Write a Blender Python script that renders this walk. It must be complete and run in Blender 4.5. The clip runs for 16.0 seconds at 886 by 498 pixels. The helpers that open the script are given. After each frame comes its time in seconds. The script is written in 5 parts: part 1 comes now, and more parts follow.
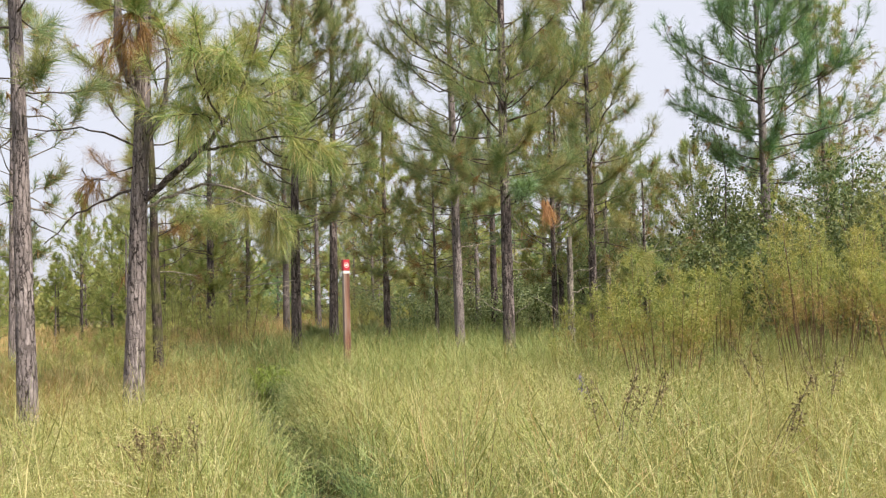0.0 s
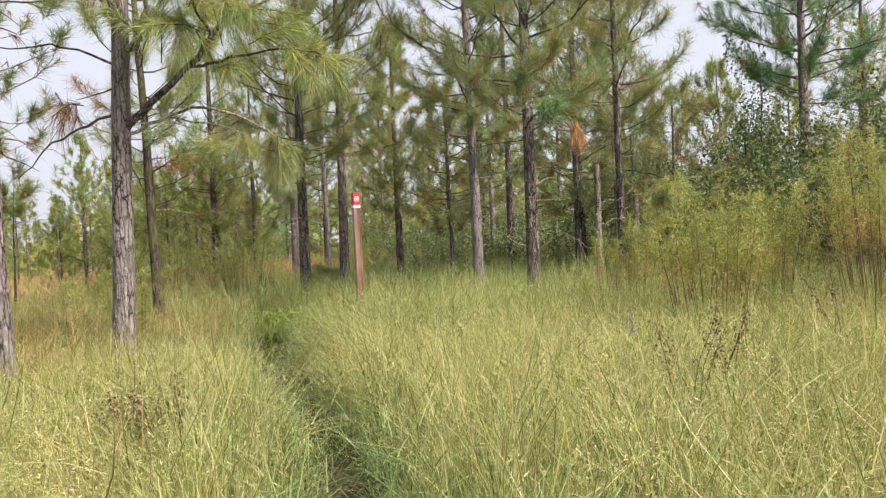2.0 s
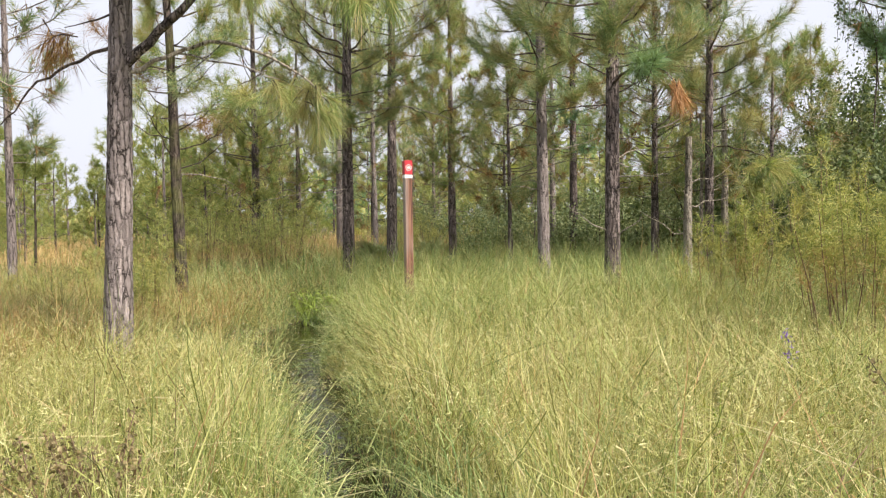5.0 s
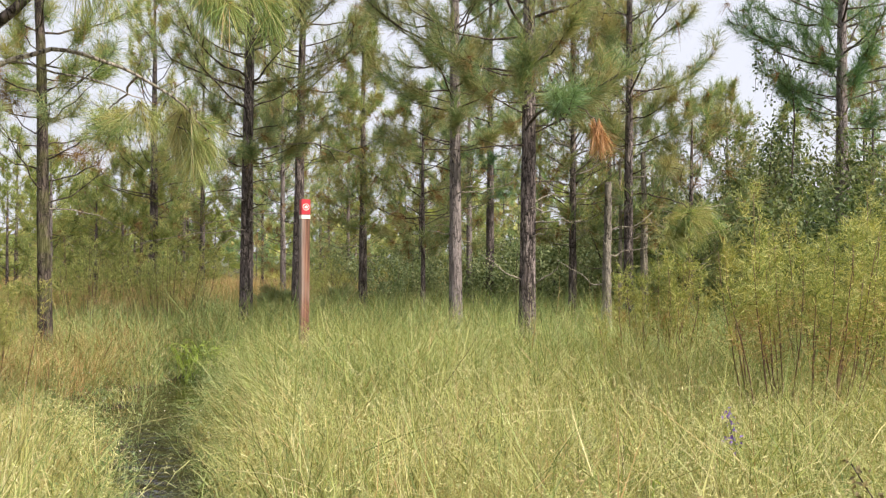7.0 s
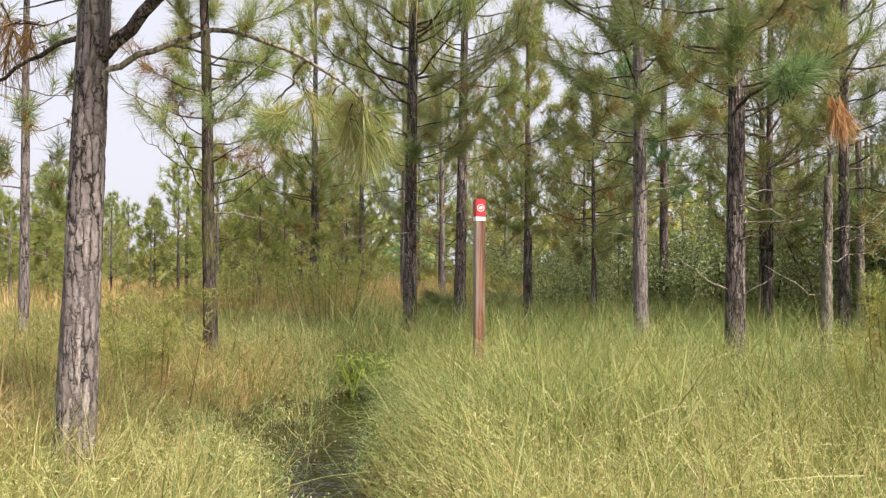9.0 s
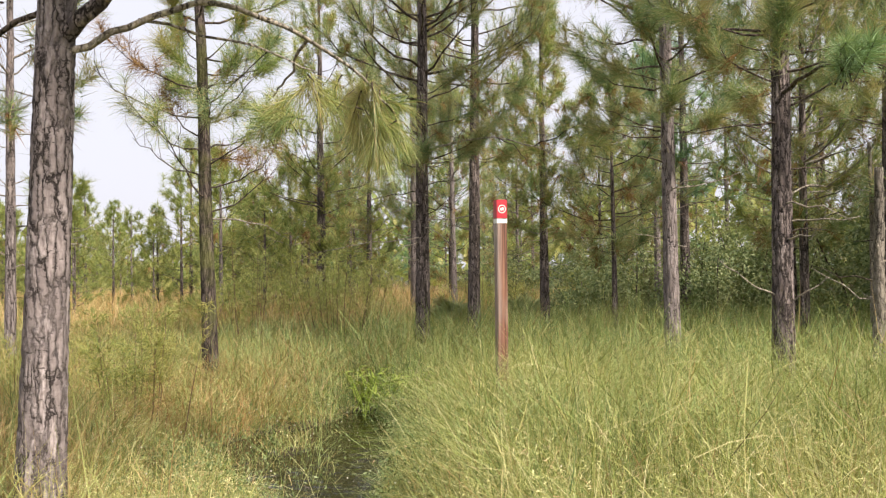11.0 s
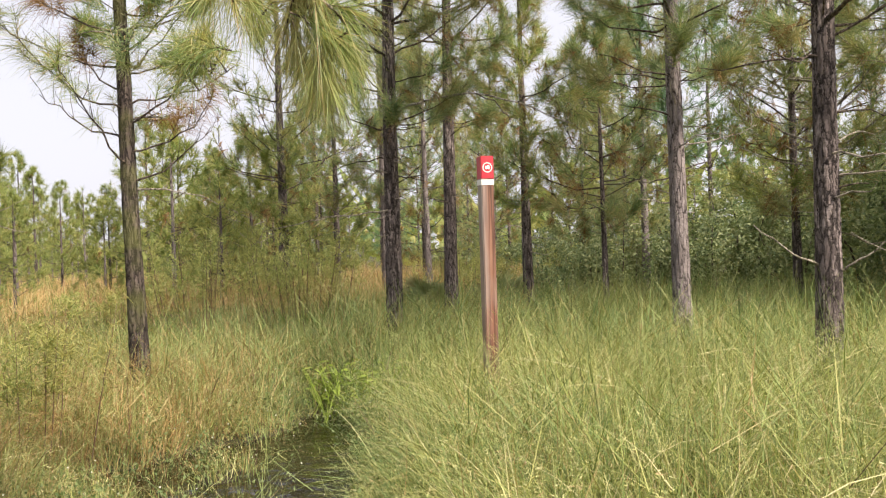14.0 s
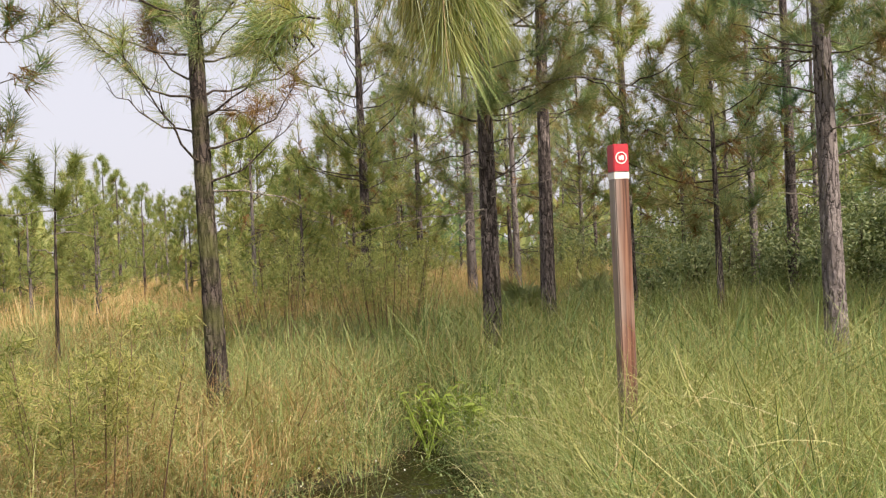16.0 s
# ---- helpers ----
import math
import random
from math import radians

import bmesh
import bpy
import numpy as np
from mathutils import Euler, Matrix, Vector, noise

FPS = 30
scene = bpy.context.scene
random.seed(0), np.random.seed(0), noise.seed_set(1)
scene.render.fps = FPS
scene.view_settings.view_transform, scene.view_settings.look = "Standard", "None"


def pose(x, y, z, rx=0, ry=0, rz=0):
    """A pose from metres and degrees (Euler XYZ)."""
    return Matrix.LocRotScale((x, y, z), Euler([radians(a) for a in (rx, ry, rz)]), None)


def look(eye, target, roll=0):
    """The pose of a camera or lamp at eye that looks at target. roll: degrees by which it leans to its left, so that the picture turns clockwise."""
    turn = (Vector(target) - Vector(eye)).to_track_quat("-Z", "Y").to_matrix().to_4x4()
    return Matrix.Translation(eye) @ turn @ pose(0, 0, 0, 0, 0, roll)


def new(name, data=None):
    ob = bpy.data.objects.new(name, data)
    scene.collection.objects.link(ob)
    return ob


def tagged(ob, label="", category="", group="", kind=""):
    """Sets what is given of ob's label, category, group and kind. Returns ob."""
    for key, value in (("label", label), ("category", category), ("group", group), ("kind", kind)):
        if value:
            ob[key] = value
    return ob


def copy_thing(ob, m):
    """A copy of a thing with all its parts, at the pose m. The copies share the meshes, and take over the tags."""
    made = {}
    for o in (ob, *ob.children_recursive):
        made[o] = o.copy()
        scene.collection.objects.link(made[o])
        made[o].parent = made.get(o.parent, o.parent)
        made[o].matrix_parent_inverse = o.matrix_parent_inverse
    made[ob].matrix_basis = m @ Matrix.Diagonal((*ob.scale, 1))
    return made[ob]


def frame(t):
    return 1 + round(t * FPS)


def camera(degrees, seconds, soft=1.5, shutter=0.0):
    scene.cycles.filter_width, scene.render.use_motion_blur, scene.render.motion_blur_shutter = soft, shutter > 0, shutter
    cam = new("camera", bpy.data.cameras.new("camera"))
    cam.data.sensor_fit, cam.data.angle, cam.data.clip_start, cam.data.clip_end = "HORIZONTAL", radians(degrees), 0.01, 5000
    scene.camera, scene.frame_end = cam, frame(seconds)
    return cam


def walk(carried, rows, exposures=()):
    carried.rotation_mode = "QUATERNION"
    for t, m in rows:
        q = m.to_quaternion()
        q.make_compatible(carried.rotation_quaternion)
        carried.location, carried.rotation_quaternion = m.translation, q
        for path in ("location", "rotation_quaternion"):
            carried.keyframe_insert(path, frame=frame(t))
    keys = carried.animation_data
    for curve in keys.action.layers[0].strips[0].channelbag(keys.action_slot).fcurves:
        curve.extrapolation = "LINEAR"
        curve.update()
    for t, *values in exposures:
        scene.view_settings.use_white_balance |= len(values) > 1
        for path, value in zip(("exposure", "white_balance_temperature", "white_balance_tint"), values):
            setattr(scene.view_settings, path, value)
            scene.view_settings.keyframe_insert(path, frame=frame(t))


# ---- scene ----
cam = camera(55.5, 16.0, soft=1.25)
# seconds, eye x y z, yaw, pitch, roll
ROWS = [
    (0.0, 0.006, 0.017, 1.400, 0.14, 3.59, 1.88),
    (0.5, 0.015, 0.181, 1.350, 1.21, 3.17, 4.47),
    (1.0, -0.080, 0.444, 1.326, 1.88, 1.77, 3.82),
    (1.5, -0.214, 0.766, 1.377, 3.01, 0.37, 2.93),
    (2.0, -0.137, 1.054, 1.361, 0.79, -0.59, 2.94),
    (2.5, -0.022, 1.347, 1.388, -0.48, -0.78, 2.11),
    (3.0, -0.137, 1.561, 1.348, 1.84, -1.36, 1.86),
    (5.5, -0.428, 3.031, 1.361, 4.03, -1.92, 1.00),
    (6.0, -0.486, 3.175, 1.397, 1.87, -0.97, 1.46),
    (6.5, -0.393, 3.355, 1.362, -0.60, -0.43, 1.53),
    (7.0, -0.207, 3.736, 1.374, -1.36, 1.08, -0.01),
    (7.5, -0.295, 3.893, 1.412, 2.94, 1.94, -1.61),
    (8.0, -0.505, 4.182, 1.432, 7.06, 0.86, -1.92),
    (10.5, -0.712, 5.322, 1.445, 9.11, 1.48, 0.68),
    (11.0, -0.823, 5.456, 1.463, 9.22, 1.46, 0.78),
    (11.5, -0.797, 5.615, 1.430, 5.31, 1.59, 0.94),
    (12.0, -0.640, 5.987, 1.394, 1.97, 0.88, 1.13),
    (12.5, -0.724, 6.179, 1.461, 8.57, 1.56, 1.16),
    (13.0, -0.975, 6.386, 1.446, 12.57, 1.34, 1.29),
    (13.5, -1.089, 6.618, 1.469, 9.43, 0.44, 1.87),
    (14.0, -1.062, 6.885, 1.417, 7.38, 0.03, 2.03),
    (14.5, -1.030, 7.263, 1.434, 7.53, 0.87, 1.73),
    (15.0, -1.180, 7.463, 1.405, 12.69, -0.27, 2.41),
    (15.5, -1.462, 7.712, 1.486, 13.33, -0.23, 2.55),
    (16.0, -1.503, 7.842, 1.502, 12.47, 0.03, 2.65),
]
walk(cam, [(t, pose(x, y, z, 90 + pitch, roll, yaw)) for t, x, y, z, yaw, pitch, roll in ROWS], [(0.0, 0.56, 6550, 11), (5.5, 0.72, 6600, 11), (7.0, 0.68, 6600, 11), (8.2, 0.63, 6650, 12), (11.0, 0.70, 6750, 13), (12.0, 0.80, 6750, 13), (13.0, 0.72, 6750, 13), (14.5, 0.75, 6800, 14), (16.0, 0.52, 6800, 14)])

# ---- sky, sun ----
SUN_AZ, SUN_EL = 125.0, 42.0     # the sun stands behind the walker's right shoulder (degrees from north, clockwise)
sky_world = bpy.data.worlds.new("hazy_sky")
scene.world = sky_world
sky_world.use_nodes = True
wn = sky_world.node_tree
for n in list(wn.nodes):
    wn.nodes.remove(n)
sky = wn.nodes.new("ShaderNodeTexSky")
sky.sky_type, sky.sun_disc = "NISHITA", False
sky.sun_elevation, sky.sun_rotation = radians(SUN_EL), radians(SUN_AZ)
sky.air_density, sky.dust_density, sky.ozone_density, sky.altitude = 1.0, 6.0, 1.5, 0.0
cloud = wn.nodes.new("ShaderNodeMix")
cloud.data_type = "RGBA"
cloud.inputs[0].default_value = 0.85
cloud.inputs[7].default_value = (6.1, 6.3, 7.05, 1)      # thin white cloud veil over the blue
bg = wn.nodes.new("ShaderNodeBackground")
bg.inputs[1].default_value = 0.1
wo = wn.nodes.new("ShaderNodeOutputWorld")
wn.links.new(sky.outputs[0], cloud.inputs[6])
wn.links.new(cloud.outputs[2], bg.inputs[0])
wn.links.new(bg.outputs[0], wo.inputs[0])

sun = new("sun", bpy.data.lights.new("sun", "SUN"))
sun.data.energy, sun.data.angle, sun.data.color = 4.9, radians(12), (1.0, 0.93, 0.80)
sa, se = radians(SUN_AZ), radians(SUN_EL)
sun.matrix_world = look((math.sin(sa) * math.cos(se) * 40, math.cos(sa) * math.cos(se) * 40, math.sin(se) * 40), (0, 0, 0))

# ---- materials ----
def material(name, rough=0.8):
    m = bpy.data.materials.new(name)
    m.use_nodes = True
    b = m.node_tree.nodes["Principled BSDF"]
    b.inputs["Roughness"].default_value = rough
    return m, m.node_tree, b


def nd(nt, kind, **values):
    n = nt.nodes.new(kind)
    for k, v in values.items():
        n.inputs[k.replace("_", " ")].default_value = v
    return n


def ramp(nt, source, stops):
    r = nt.nodes.new("ShaderNodeValToRGB")
    while len(r.color_ramp.elements) < len(stops):
        r.color_ramp.elements.new(0.5)
    for e, (p, c) in zip(r.color_ramp.elements, stops):
        e.position, e.color = p, (*c, 1)
    nt.links.new(source, r.inputs[0])
    return r.outputs[0]


def mixed(nt, fac, a, b, blend="MIX"):
    m = nt.nodes.new("ShaderNodeMix")
    m.data_type, m.blend_type = "RGBA", blend
    if isinstance(fac, float):
        m.inputs[0].default_value = fac
    else:
        nt.links.new(fac, m.inputs[0])
    for s, v in ((6, a), (7, b)):
        if isinstance(v, tuple):
            m.inputs[s].default_value = (*v, 1)
        else:
            nt.links.new(v, m.inputs[s])
    return m.outputs[2]


def noise_tex(nt, scale, detail=3, stretch=(1, 1, 1), space="Object"):
    tc = nt.nodes.new("ShaderNodeTexCoord")
    mp = nt.nodes.new("ShaderNodeMapping")
    mp.inputs["Scale"].default_value = stretch
    nt.links.new(tc.outputs[space], mp.inputs[0])
    n = nd(nt, "ShaderNodeTexNoise", Scale=scale, Detail=detail)
    nt.links.new(mp.outputs[0], n.inputs["Vector"])
    return n.outputs["Fac"]


def bump(nt, bsdf, height, strength, distance):
    b = nd(nt, "ShaderNodeBump", Strength=strength, Distance=distance)
    nt.links.new(height, b.inputs["Height"])
    nt.links.new(b.outputs[0], bsdf.inputs["Normal"])
    return b


def leafy(name, stops, through_light=0.35, patch=None, patch_scale=0.6, rough=0.55):
    """Leaf, blade or needle: each one takes its own tone, and patches of the plant lean to another colour."""
    m, nt, b = material(name, rough)
    geo = nt.nodes.new("ShaderNodeNewGeometry")
    col = ramp(nt, geo.outputs["Random Per Island"], stops)
    if patch:
        n = noise_tex(nt, patch_scale, 3)
        col = mixed(nt, ramp(nt, n, [(0.45, (0, 0, 0)), (0.68, (1, 1, 1))]), col, mixed(nt, 0.65, col, patch))
    nt.links.new(col, b.inputs["Base Color"])
    b.inputs["Specular IOR Level"].default_value = 0.3
    tr = nt.nodes.new("ShaderNodeBsdfTranslucent")
    nt.links.new(mixed(nt, 1.0, col, (1.0, 1.0, 0.55), "MULTIPLY"), tr.inputs[0])
    mx = nt.nodes.new("ShaderNodeMixShader")
    mx.inputs[0].default_value = through_light
    nt.links.new(b.outputs[0], mx.inputs[1])
    nt.links.new(tr.outputs[0], mx.inputs[2])
    nt.links.new(mx.outputs[0], nt.nodes["Material Output"].inputs[0])
    return m


def bark_material(name, dark, mid, light, moss=None, wear=0.2):
    """Long flaking plates, each of its own tone, between broken dark fissures, with short cross cracks."""
    m, nt, b = material(name, 0.9)
    b.inputs["Specular IOR Level"].default_value = 0.2
    tc = nt.nodes.new("ShaderNodeTexCoord")
    warp = nd(nt, "ShaderNodeTexNoise", Scale=16.0, Detail=6.0, Roughness=0.7)
    nt.links.new(tc.outputs["Object"], warp.inputs["Vector"])
    off = nt.nodes.new("ShaderNodeVectorMath")
    off.operation = "MULTIPLY_ADD"
    off.inputs[1].default_value = (0.055, 0.055, 0.22)
    nt.links.new(warp.outputs["Color"], off.inputs[0])
    nt.links.new(tc.outputs["Object"], off.inputs[2])
    mp = nt.nodes.new("ShaderNodeMapping")
    mp.inputs["Scale"].default_value = (1, 1, 0.15)
    nt.links.new(off.outputs[0], mp.inputs[0])
    vor = nd(nt, "ShaderNodeTexVoronoi", Scale=25.0)
    vor.feature = "DISTANCE_TO_EDGE"
    nt.links.new(mp.outputs[0], vor.inputs["Vector"])
    cell = nd(nt, "ShaderNodeTexVoronoi", Scale=25.0)
    nt.links.new(mp.outputs[0], cell.inputs["Vector"])
    tone = nt.nodes.new("ShaderNodeSeparateColor")
    nt.links.new(cell.outputs["Color"], tone.inputs[0])
    plate = ramp(nt, vor.outputs["Distance"], [(0.0, (0, 0, 0)), (0.05, (0.45, 0.45, 0.45)), (0.2, (1, 1, 1))])
    fine = noise_tex(nt, 70, 6, (1, 1, 0.30))
    flake = noise_tex(nt, 34, 5, (0.8, 0.8, 1.5))
    plate_col = ramp(nt, fine, [(0.26, dark), (0.43, mid), (0.68, light)])
    plate_col = mixed(nt, ramp(nt, tone.outputs[0], [(0.15, (0.75, 0.75, 0.75)), (0.75, (0, 0, 0))]), plate_col, mixed(nt, 0.35, mid, dark))
    plate_col = mixed(nt, ramp(nt, noise_tex(nt, 1.7, 3), [(0.42, (0, 0, 0)), (0.66, (0.6, 0.6, 0.6))]), plate_col, mid)
    crack = ramp(nt, flake, [(0.32, (0.8, 0.8, 0.8)), (0.38, (0, 0, 0))])
    plate_col = mixed(nt, crack, plate_col, dark)
    char = ramp(nt, noise_tex(nt, 15, 4, (1, 1, 0.22)), [(0.49, (0, 0, 0)), (0.57, (0.8 - 0.75 * wear, 0.8 - 0.75 * wear, 0.8 - 0.75 * wear))])
    plate_col = mixed(nt, char, plate_col, dark)
    seam = ramp(nt, vor.outputs["Distance"], [(0.0, (0, 0, 0)), (0.035, (0.1, 0.1, 0.1)), (0.085, (1, 1, 1))])
    worn = ramp(nt, noise_tex(nt, 9.0, 4, (1, 1, 0.5)), [(0.44, (0, 0, 0)), (0.60, (wear, wear, wear))])
    col = mixed(nt, mixed(nt, worn, seam, (1.0, 1.0, 1.0)), mixed(nt, 0.6, dark, (0.02, 0.016, 0.016)), plate_col)
    if moss:
        col = mixed(nt, ramp(nt, noise_tex(nt, 2.2, 4), [(0.48, (0, 0, 0)), (0.6, (0.7, 0.7, 0.7))]), col, moss)
    nt.links.new(col, b.inputs["Base Color"])
    bump(nt, b, mixed(nt, 0.45, plate, mixed(nt, 0.5, fine, flake)), 1.0, 0.022)
    return m


BARK = bark_material("pine_bark", (0.070, 0.056, 0.055), (0.245, 0.206, 0.205), (0.43, 0.375, 0.378), None, 0.88)
BARK_DARK = bark_material("dark_pine_bark", (0.032, 0.025, 0.025), (0.165, 0.132, 0.128), (0.50, 0.42, 0.41))
BARK_MOSSY = bark_material("mossy_pine_bark", (0.028, 0.022, 0.020), (0.10, 0.078, 0.070), (0.23, 0.185, 0.165), (0.12, 0.125, 0.045))
DEADWOOD = bark_material("bare_grey_wood", (0.10, 0.085, 0.07), (0.24, 0.21, 0.18), (0.44, 0.39, 0.34), None, 0.9)
TWIG = bark_material("twig_bark", (0.05, 0.038, 0.032), (0.15, 0.115, 0.095), (0.30, 0.245, 0.21))
PALE_TWIG = bark_material("pale_twig_bark", (0.17, 0.14, 0.11), (0.38, 0.33, 0.28), (0.58, 0.52, 0.45), None, 0.95)

NEEDLES = leafy("pine_needles", [(0.0, (0.120, 0.188, 0.105)), (0.5, (0.240, 0.340, 0.170)), (0.85, (0.415, 0.490, 0.245)), (1.0, (0.721, 0.495, 0.328))], 0.42, (0.455, 0.355, 0.175), 1.9, 0.42)
NEEDLES_BRIGHT = leafy("sunlit_pine_needles", [(0.0, (0.135, 0.215, 0.085)), (0.5, (0.285, 0.390, 0.140)), (0.85, (0.50, 0.545, 0.240)), (1.0, (0.718, 0.502, 0.297))], 0.42, (0.50, 0.415, 0.190), 2.4, 0.40)
NEEDLES_DARK = leafy("bluish_pine_needles", [(0.0, (0.095, 0.188, 0.105)), (0.6, (0.175, 0.332, 0.169)), (1.0, (0.319, 0.441, 0.191))], 0.28, (0.253, 0.316, 0.145), 0.7, 0.45)
NEEDLES_FAR = leafy("young_pine_needles", [(0.0, (0.140, 0.205, 0.076)), (0.6, (0.300, 0.370, 0.125)), (1.0, (0.52, 0.480, 0.20))], 0.42, (0.398, 0.340, 0.117), 0.25, 0.5)
NEEDLES_DEAD = leafy("dead_orange_needles", [(0.0, (0.299, 0.145, 0.062)), (0.6, (0.50, 0.265, 0.12)), (1.0, (0.632, 0.415, 0.245))], 0.3)
NEEDLES_BROWN = leafy("dead_brown_needles", [(0.0, (0.16, 0.08, 0.03)), (0.6, (0.29, 0.16, 0.06)), (1.0, (0.38, 0.24, 0.10))], 0.25)
GRASS = leafy("marsh_grass", [(0.0, (0.064, 0.090, 0.024)), (0.25, (0.172, 0.222, 0.055)), (0.52, (0.320, 0.362, 0.105)), (0.76, (0.490, 0.480, 0.190)), (0.90, (0.670, 0.600, 0.340)), (0.95, (0.46, 0.28, 0.14)), (1.0, (0.34, 0.18, 0.09))], 0.32, (0.485, 0.405, 0.165), 0.8)
SHEAF = leafy("pale_arching_grass", [(0.0, (0.12, 0.19, 0.06)), (0.45, (0.29, 0.36, 0.13)), (0.8, (0.52, 0.54, 0.25)), (1.0, (0.72, 0.65, 0.42))], 0.25)
GRASS_COOL = leafy("shaded_soft_grass", [(0.0, (0.066, 0.118, 0.042)), (0.35, (0.180, 0.278, 0.100)), (0.72, (0.345, 0.430, 0.165)), (0.93, (0.57, 0.56, 0.27)), (0.97, (0.44, 0.28, 0.14)), (1.0, (0.33, 0.19, 0.10))], 0.32, (0.36, 0.37, 0.13), 0.5)
STRAW = leafy("straw_stems", [(0.0, (0.34, 0.33, 0.12)), (0.6, (0.54, 0.49, 0.25)), (1.0, (0.68, 0.60, 0.38))], 0.2)
PANICLE = leafy("grass_flower_heads", [(0.0, (0.22, 0.24, 0.07)), (0.5, (0.52, 0.52, 0.21)), (0.85, (0.78, 0.74, 0.42)), (1.0, (0.52, 0.34, 0.20))], 0.2)
DRY_GRASS = leafy("dry_tan_grass", [(0.0, (0.437, 0.310, 0.132)), (0.6, (0.632, 0.460, 0.228)), (1.0, (0.736, 0.575, 0.336))], 0.3, (0.575, 0.322, 0.144), 0.3)
RUST = leafy("rusty_dead_stems", [(0.0, (0.075, 0.045, 0.034)), (0.6, (0.16, 0.095, 0.065)), (1.0, (0.28, 0.18, 0.11))], 0.15)
FENNEL = leafy("feathery_leaves", [(0.0, (0.13, 0.165, 0.048)), (0.5, (0.30, 0.345, 0.105)), (1.0, (0.57, 0.53, 0.21))], 0.4, (0.49, 0.37, 0.14), 1.0)
FENNEL_DULL = leafy("dull_feathery_leaves", [(0.0, (0.20, 0.25, 0.095)), (0.5, (0.40, 0.455, 0.175)), (1.0, (0.66, 0.62, 0.28))], 0.5, (0.54, 0.43, 0.19), 0.9)
BROADLEAF = leafy("dark_broad_leaves", [(0.0, (0.058, 0.092, 0.044)), (0.6, (0.145, 0.20, 0.094)), (1.0, (0.30, 0.345, 0.17))], 0.35, (0.203, 0.186, 0.085), 0.7, 0.6)
GREYLEAF = leafy("grey_green_broad_leaves", [(0.0, (0.115, 0.165, 0.090)), (0.6, (0.26, 0.32, 0.17)), (1.0, (0.46, 0.49, 0.28))], 0.4, (0.34, 0.31, 0.16), 0.7, 0.6)
SEDGE = leafy("brown_sedge", [(0.0, (0.13, 0.10, 0.045)), (0.4, (0.24, 0.21, 0.085)), (0.75, (0.40, 0.30, 0.13)), (1.0, (0.54, 0.42, 0.22))], 0.3, (0.38, 0.20, 0.085), 0.9)
RUSTY_SEDGE = leafy("rusty_sedge", [(0.0, (0.26, 0.15, 0.06)), (0.5, (0.48, 0.31, 0.14)), (1.0, (0.68, 0.51, 0.28))], 0.3)
HERB = leafy("water_herb_leaves", [(0.0, (0.085, 0.140, 0.050)), (0.6, (0.165, 0.235, 0.085)), (1.0, (0.30, 0.35, 0.17))], 0.3, (0.22, 0.22, 0.085), 1.0, 0.4)
BRIGHT_LEAF = leafy("bright_marsh_leaves", [(0.0, (0.17, 0.26, 0.045)), (0.6, (0.33, 0.43, 0.085)), (1.0, (0.52, 0.55, 0.14))], 0.45, None, 1, 0.35)
PALM = leafy("palmetto_leaves", [(0.0, (0.080, 0.142, 0.057)), (0.7, (0.170, 0.247, 0.104)), (1.0, (0.360, 0.380, 0.190))], 0.2, (0.400, 0.247, 0.114), 2.0, 0.35)
VIOLET = leafy("violet_petals", [(0.0, (0.16, 0.08, 0.42)), (1.0, (0.32, 0.20, 0.65))], 0.3)
WHITE_PETAL = leafy("white_petals", [(0.0, (0.6, 0.6, 0.5)), (1.0, (0.8, 0.8, 0.72))], 0.3)


def soil():
    m, nt, b = material("wet_peaty_soil", 0.75)
    n = noise_tex(nt, 3.0, 6)
    col = ramp(nt, n, [(0.3, (0.014, 0.011, 0.008)), (0.55, (0.036, 0.029, 0.017)), (0.75, (0.08, 0.07, 0.03))])
    b.inputs["Specular IOR Level"].default_value = 0.2
    far = noise_tex(nt, 0.05, 4)
    col = mixed(nt, ramp(nt, far, [(0.4, (0, 0, 0)), (0.65, (0.6, 0.6, 0.6))]), col, (0.12, 0.13, 0.04))
    nt.links.new(col, b.inputs["Base Color"])
    bump(nt, b, noise_tex(nt, 30, 5), 0.6, 0.02)
    return m


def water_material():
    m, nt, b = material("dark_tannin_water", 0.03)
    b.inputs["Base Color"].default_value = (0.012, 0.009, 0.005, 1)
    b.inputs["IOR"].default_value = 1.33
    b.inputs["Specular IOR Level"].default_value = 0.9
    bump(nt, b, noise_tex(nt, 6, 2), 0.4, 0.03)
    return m


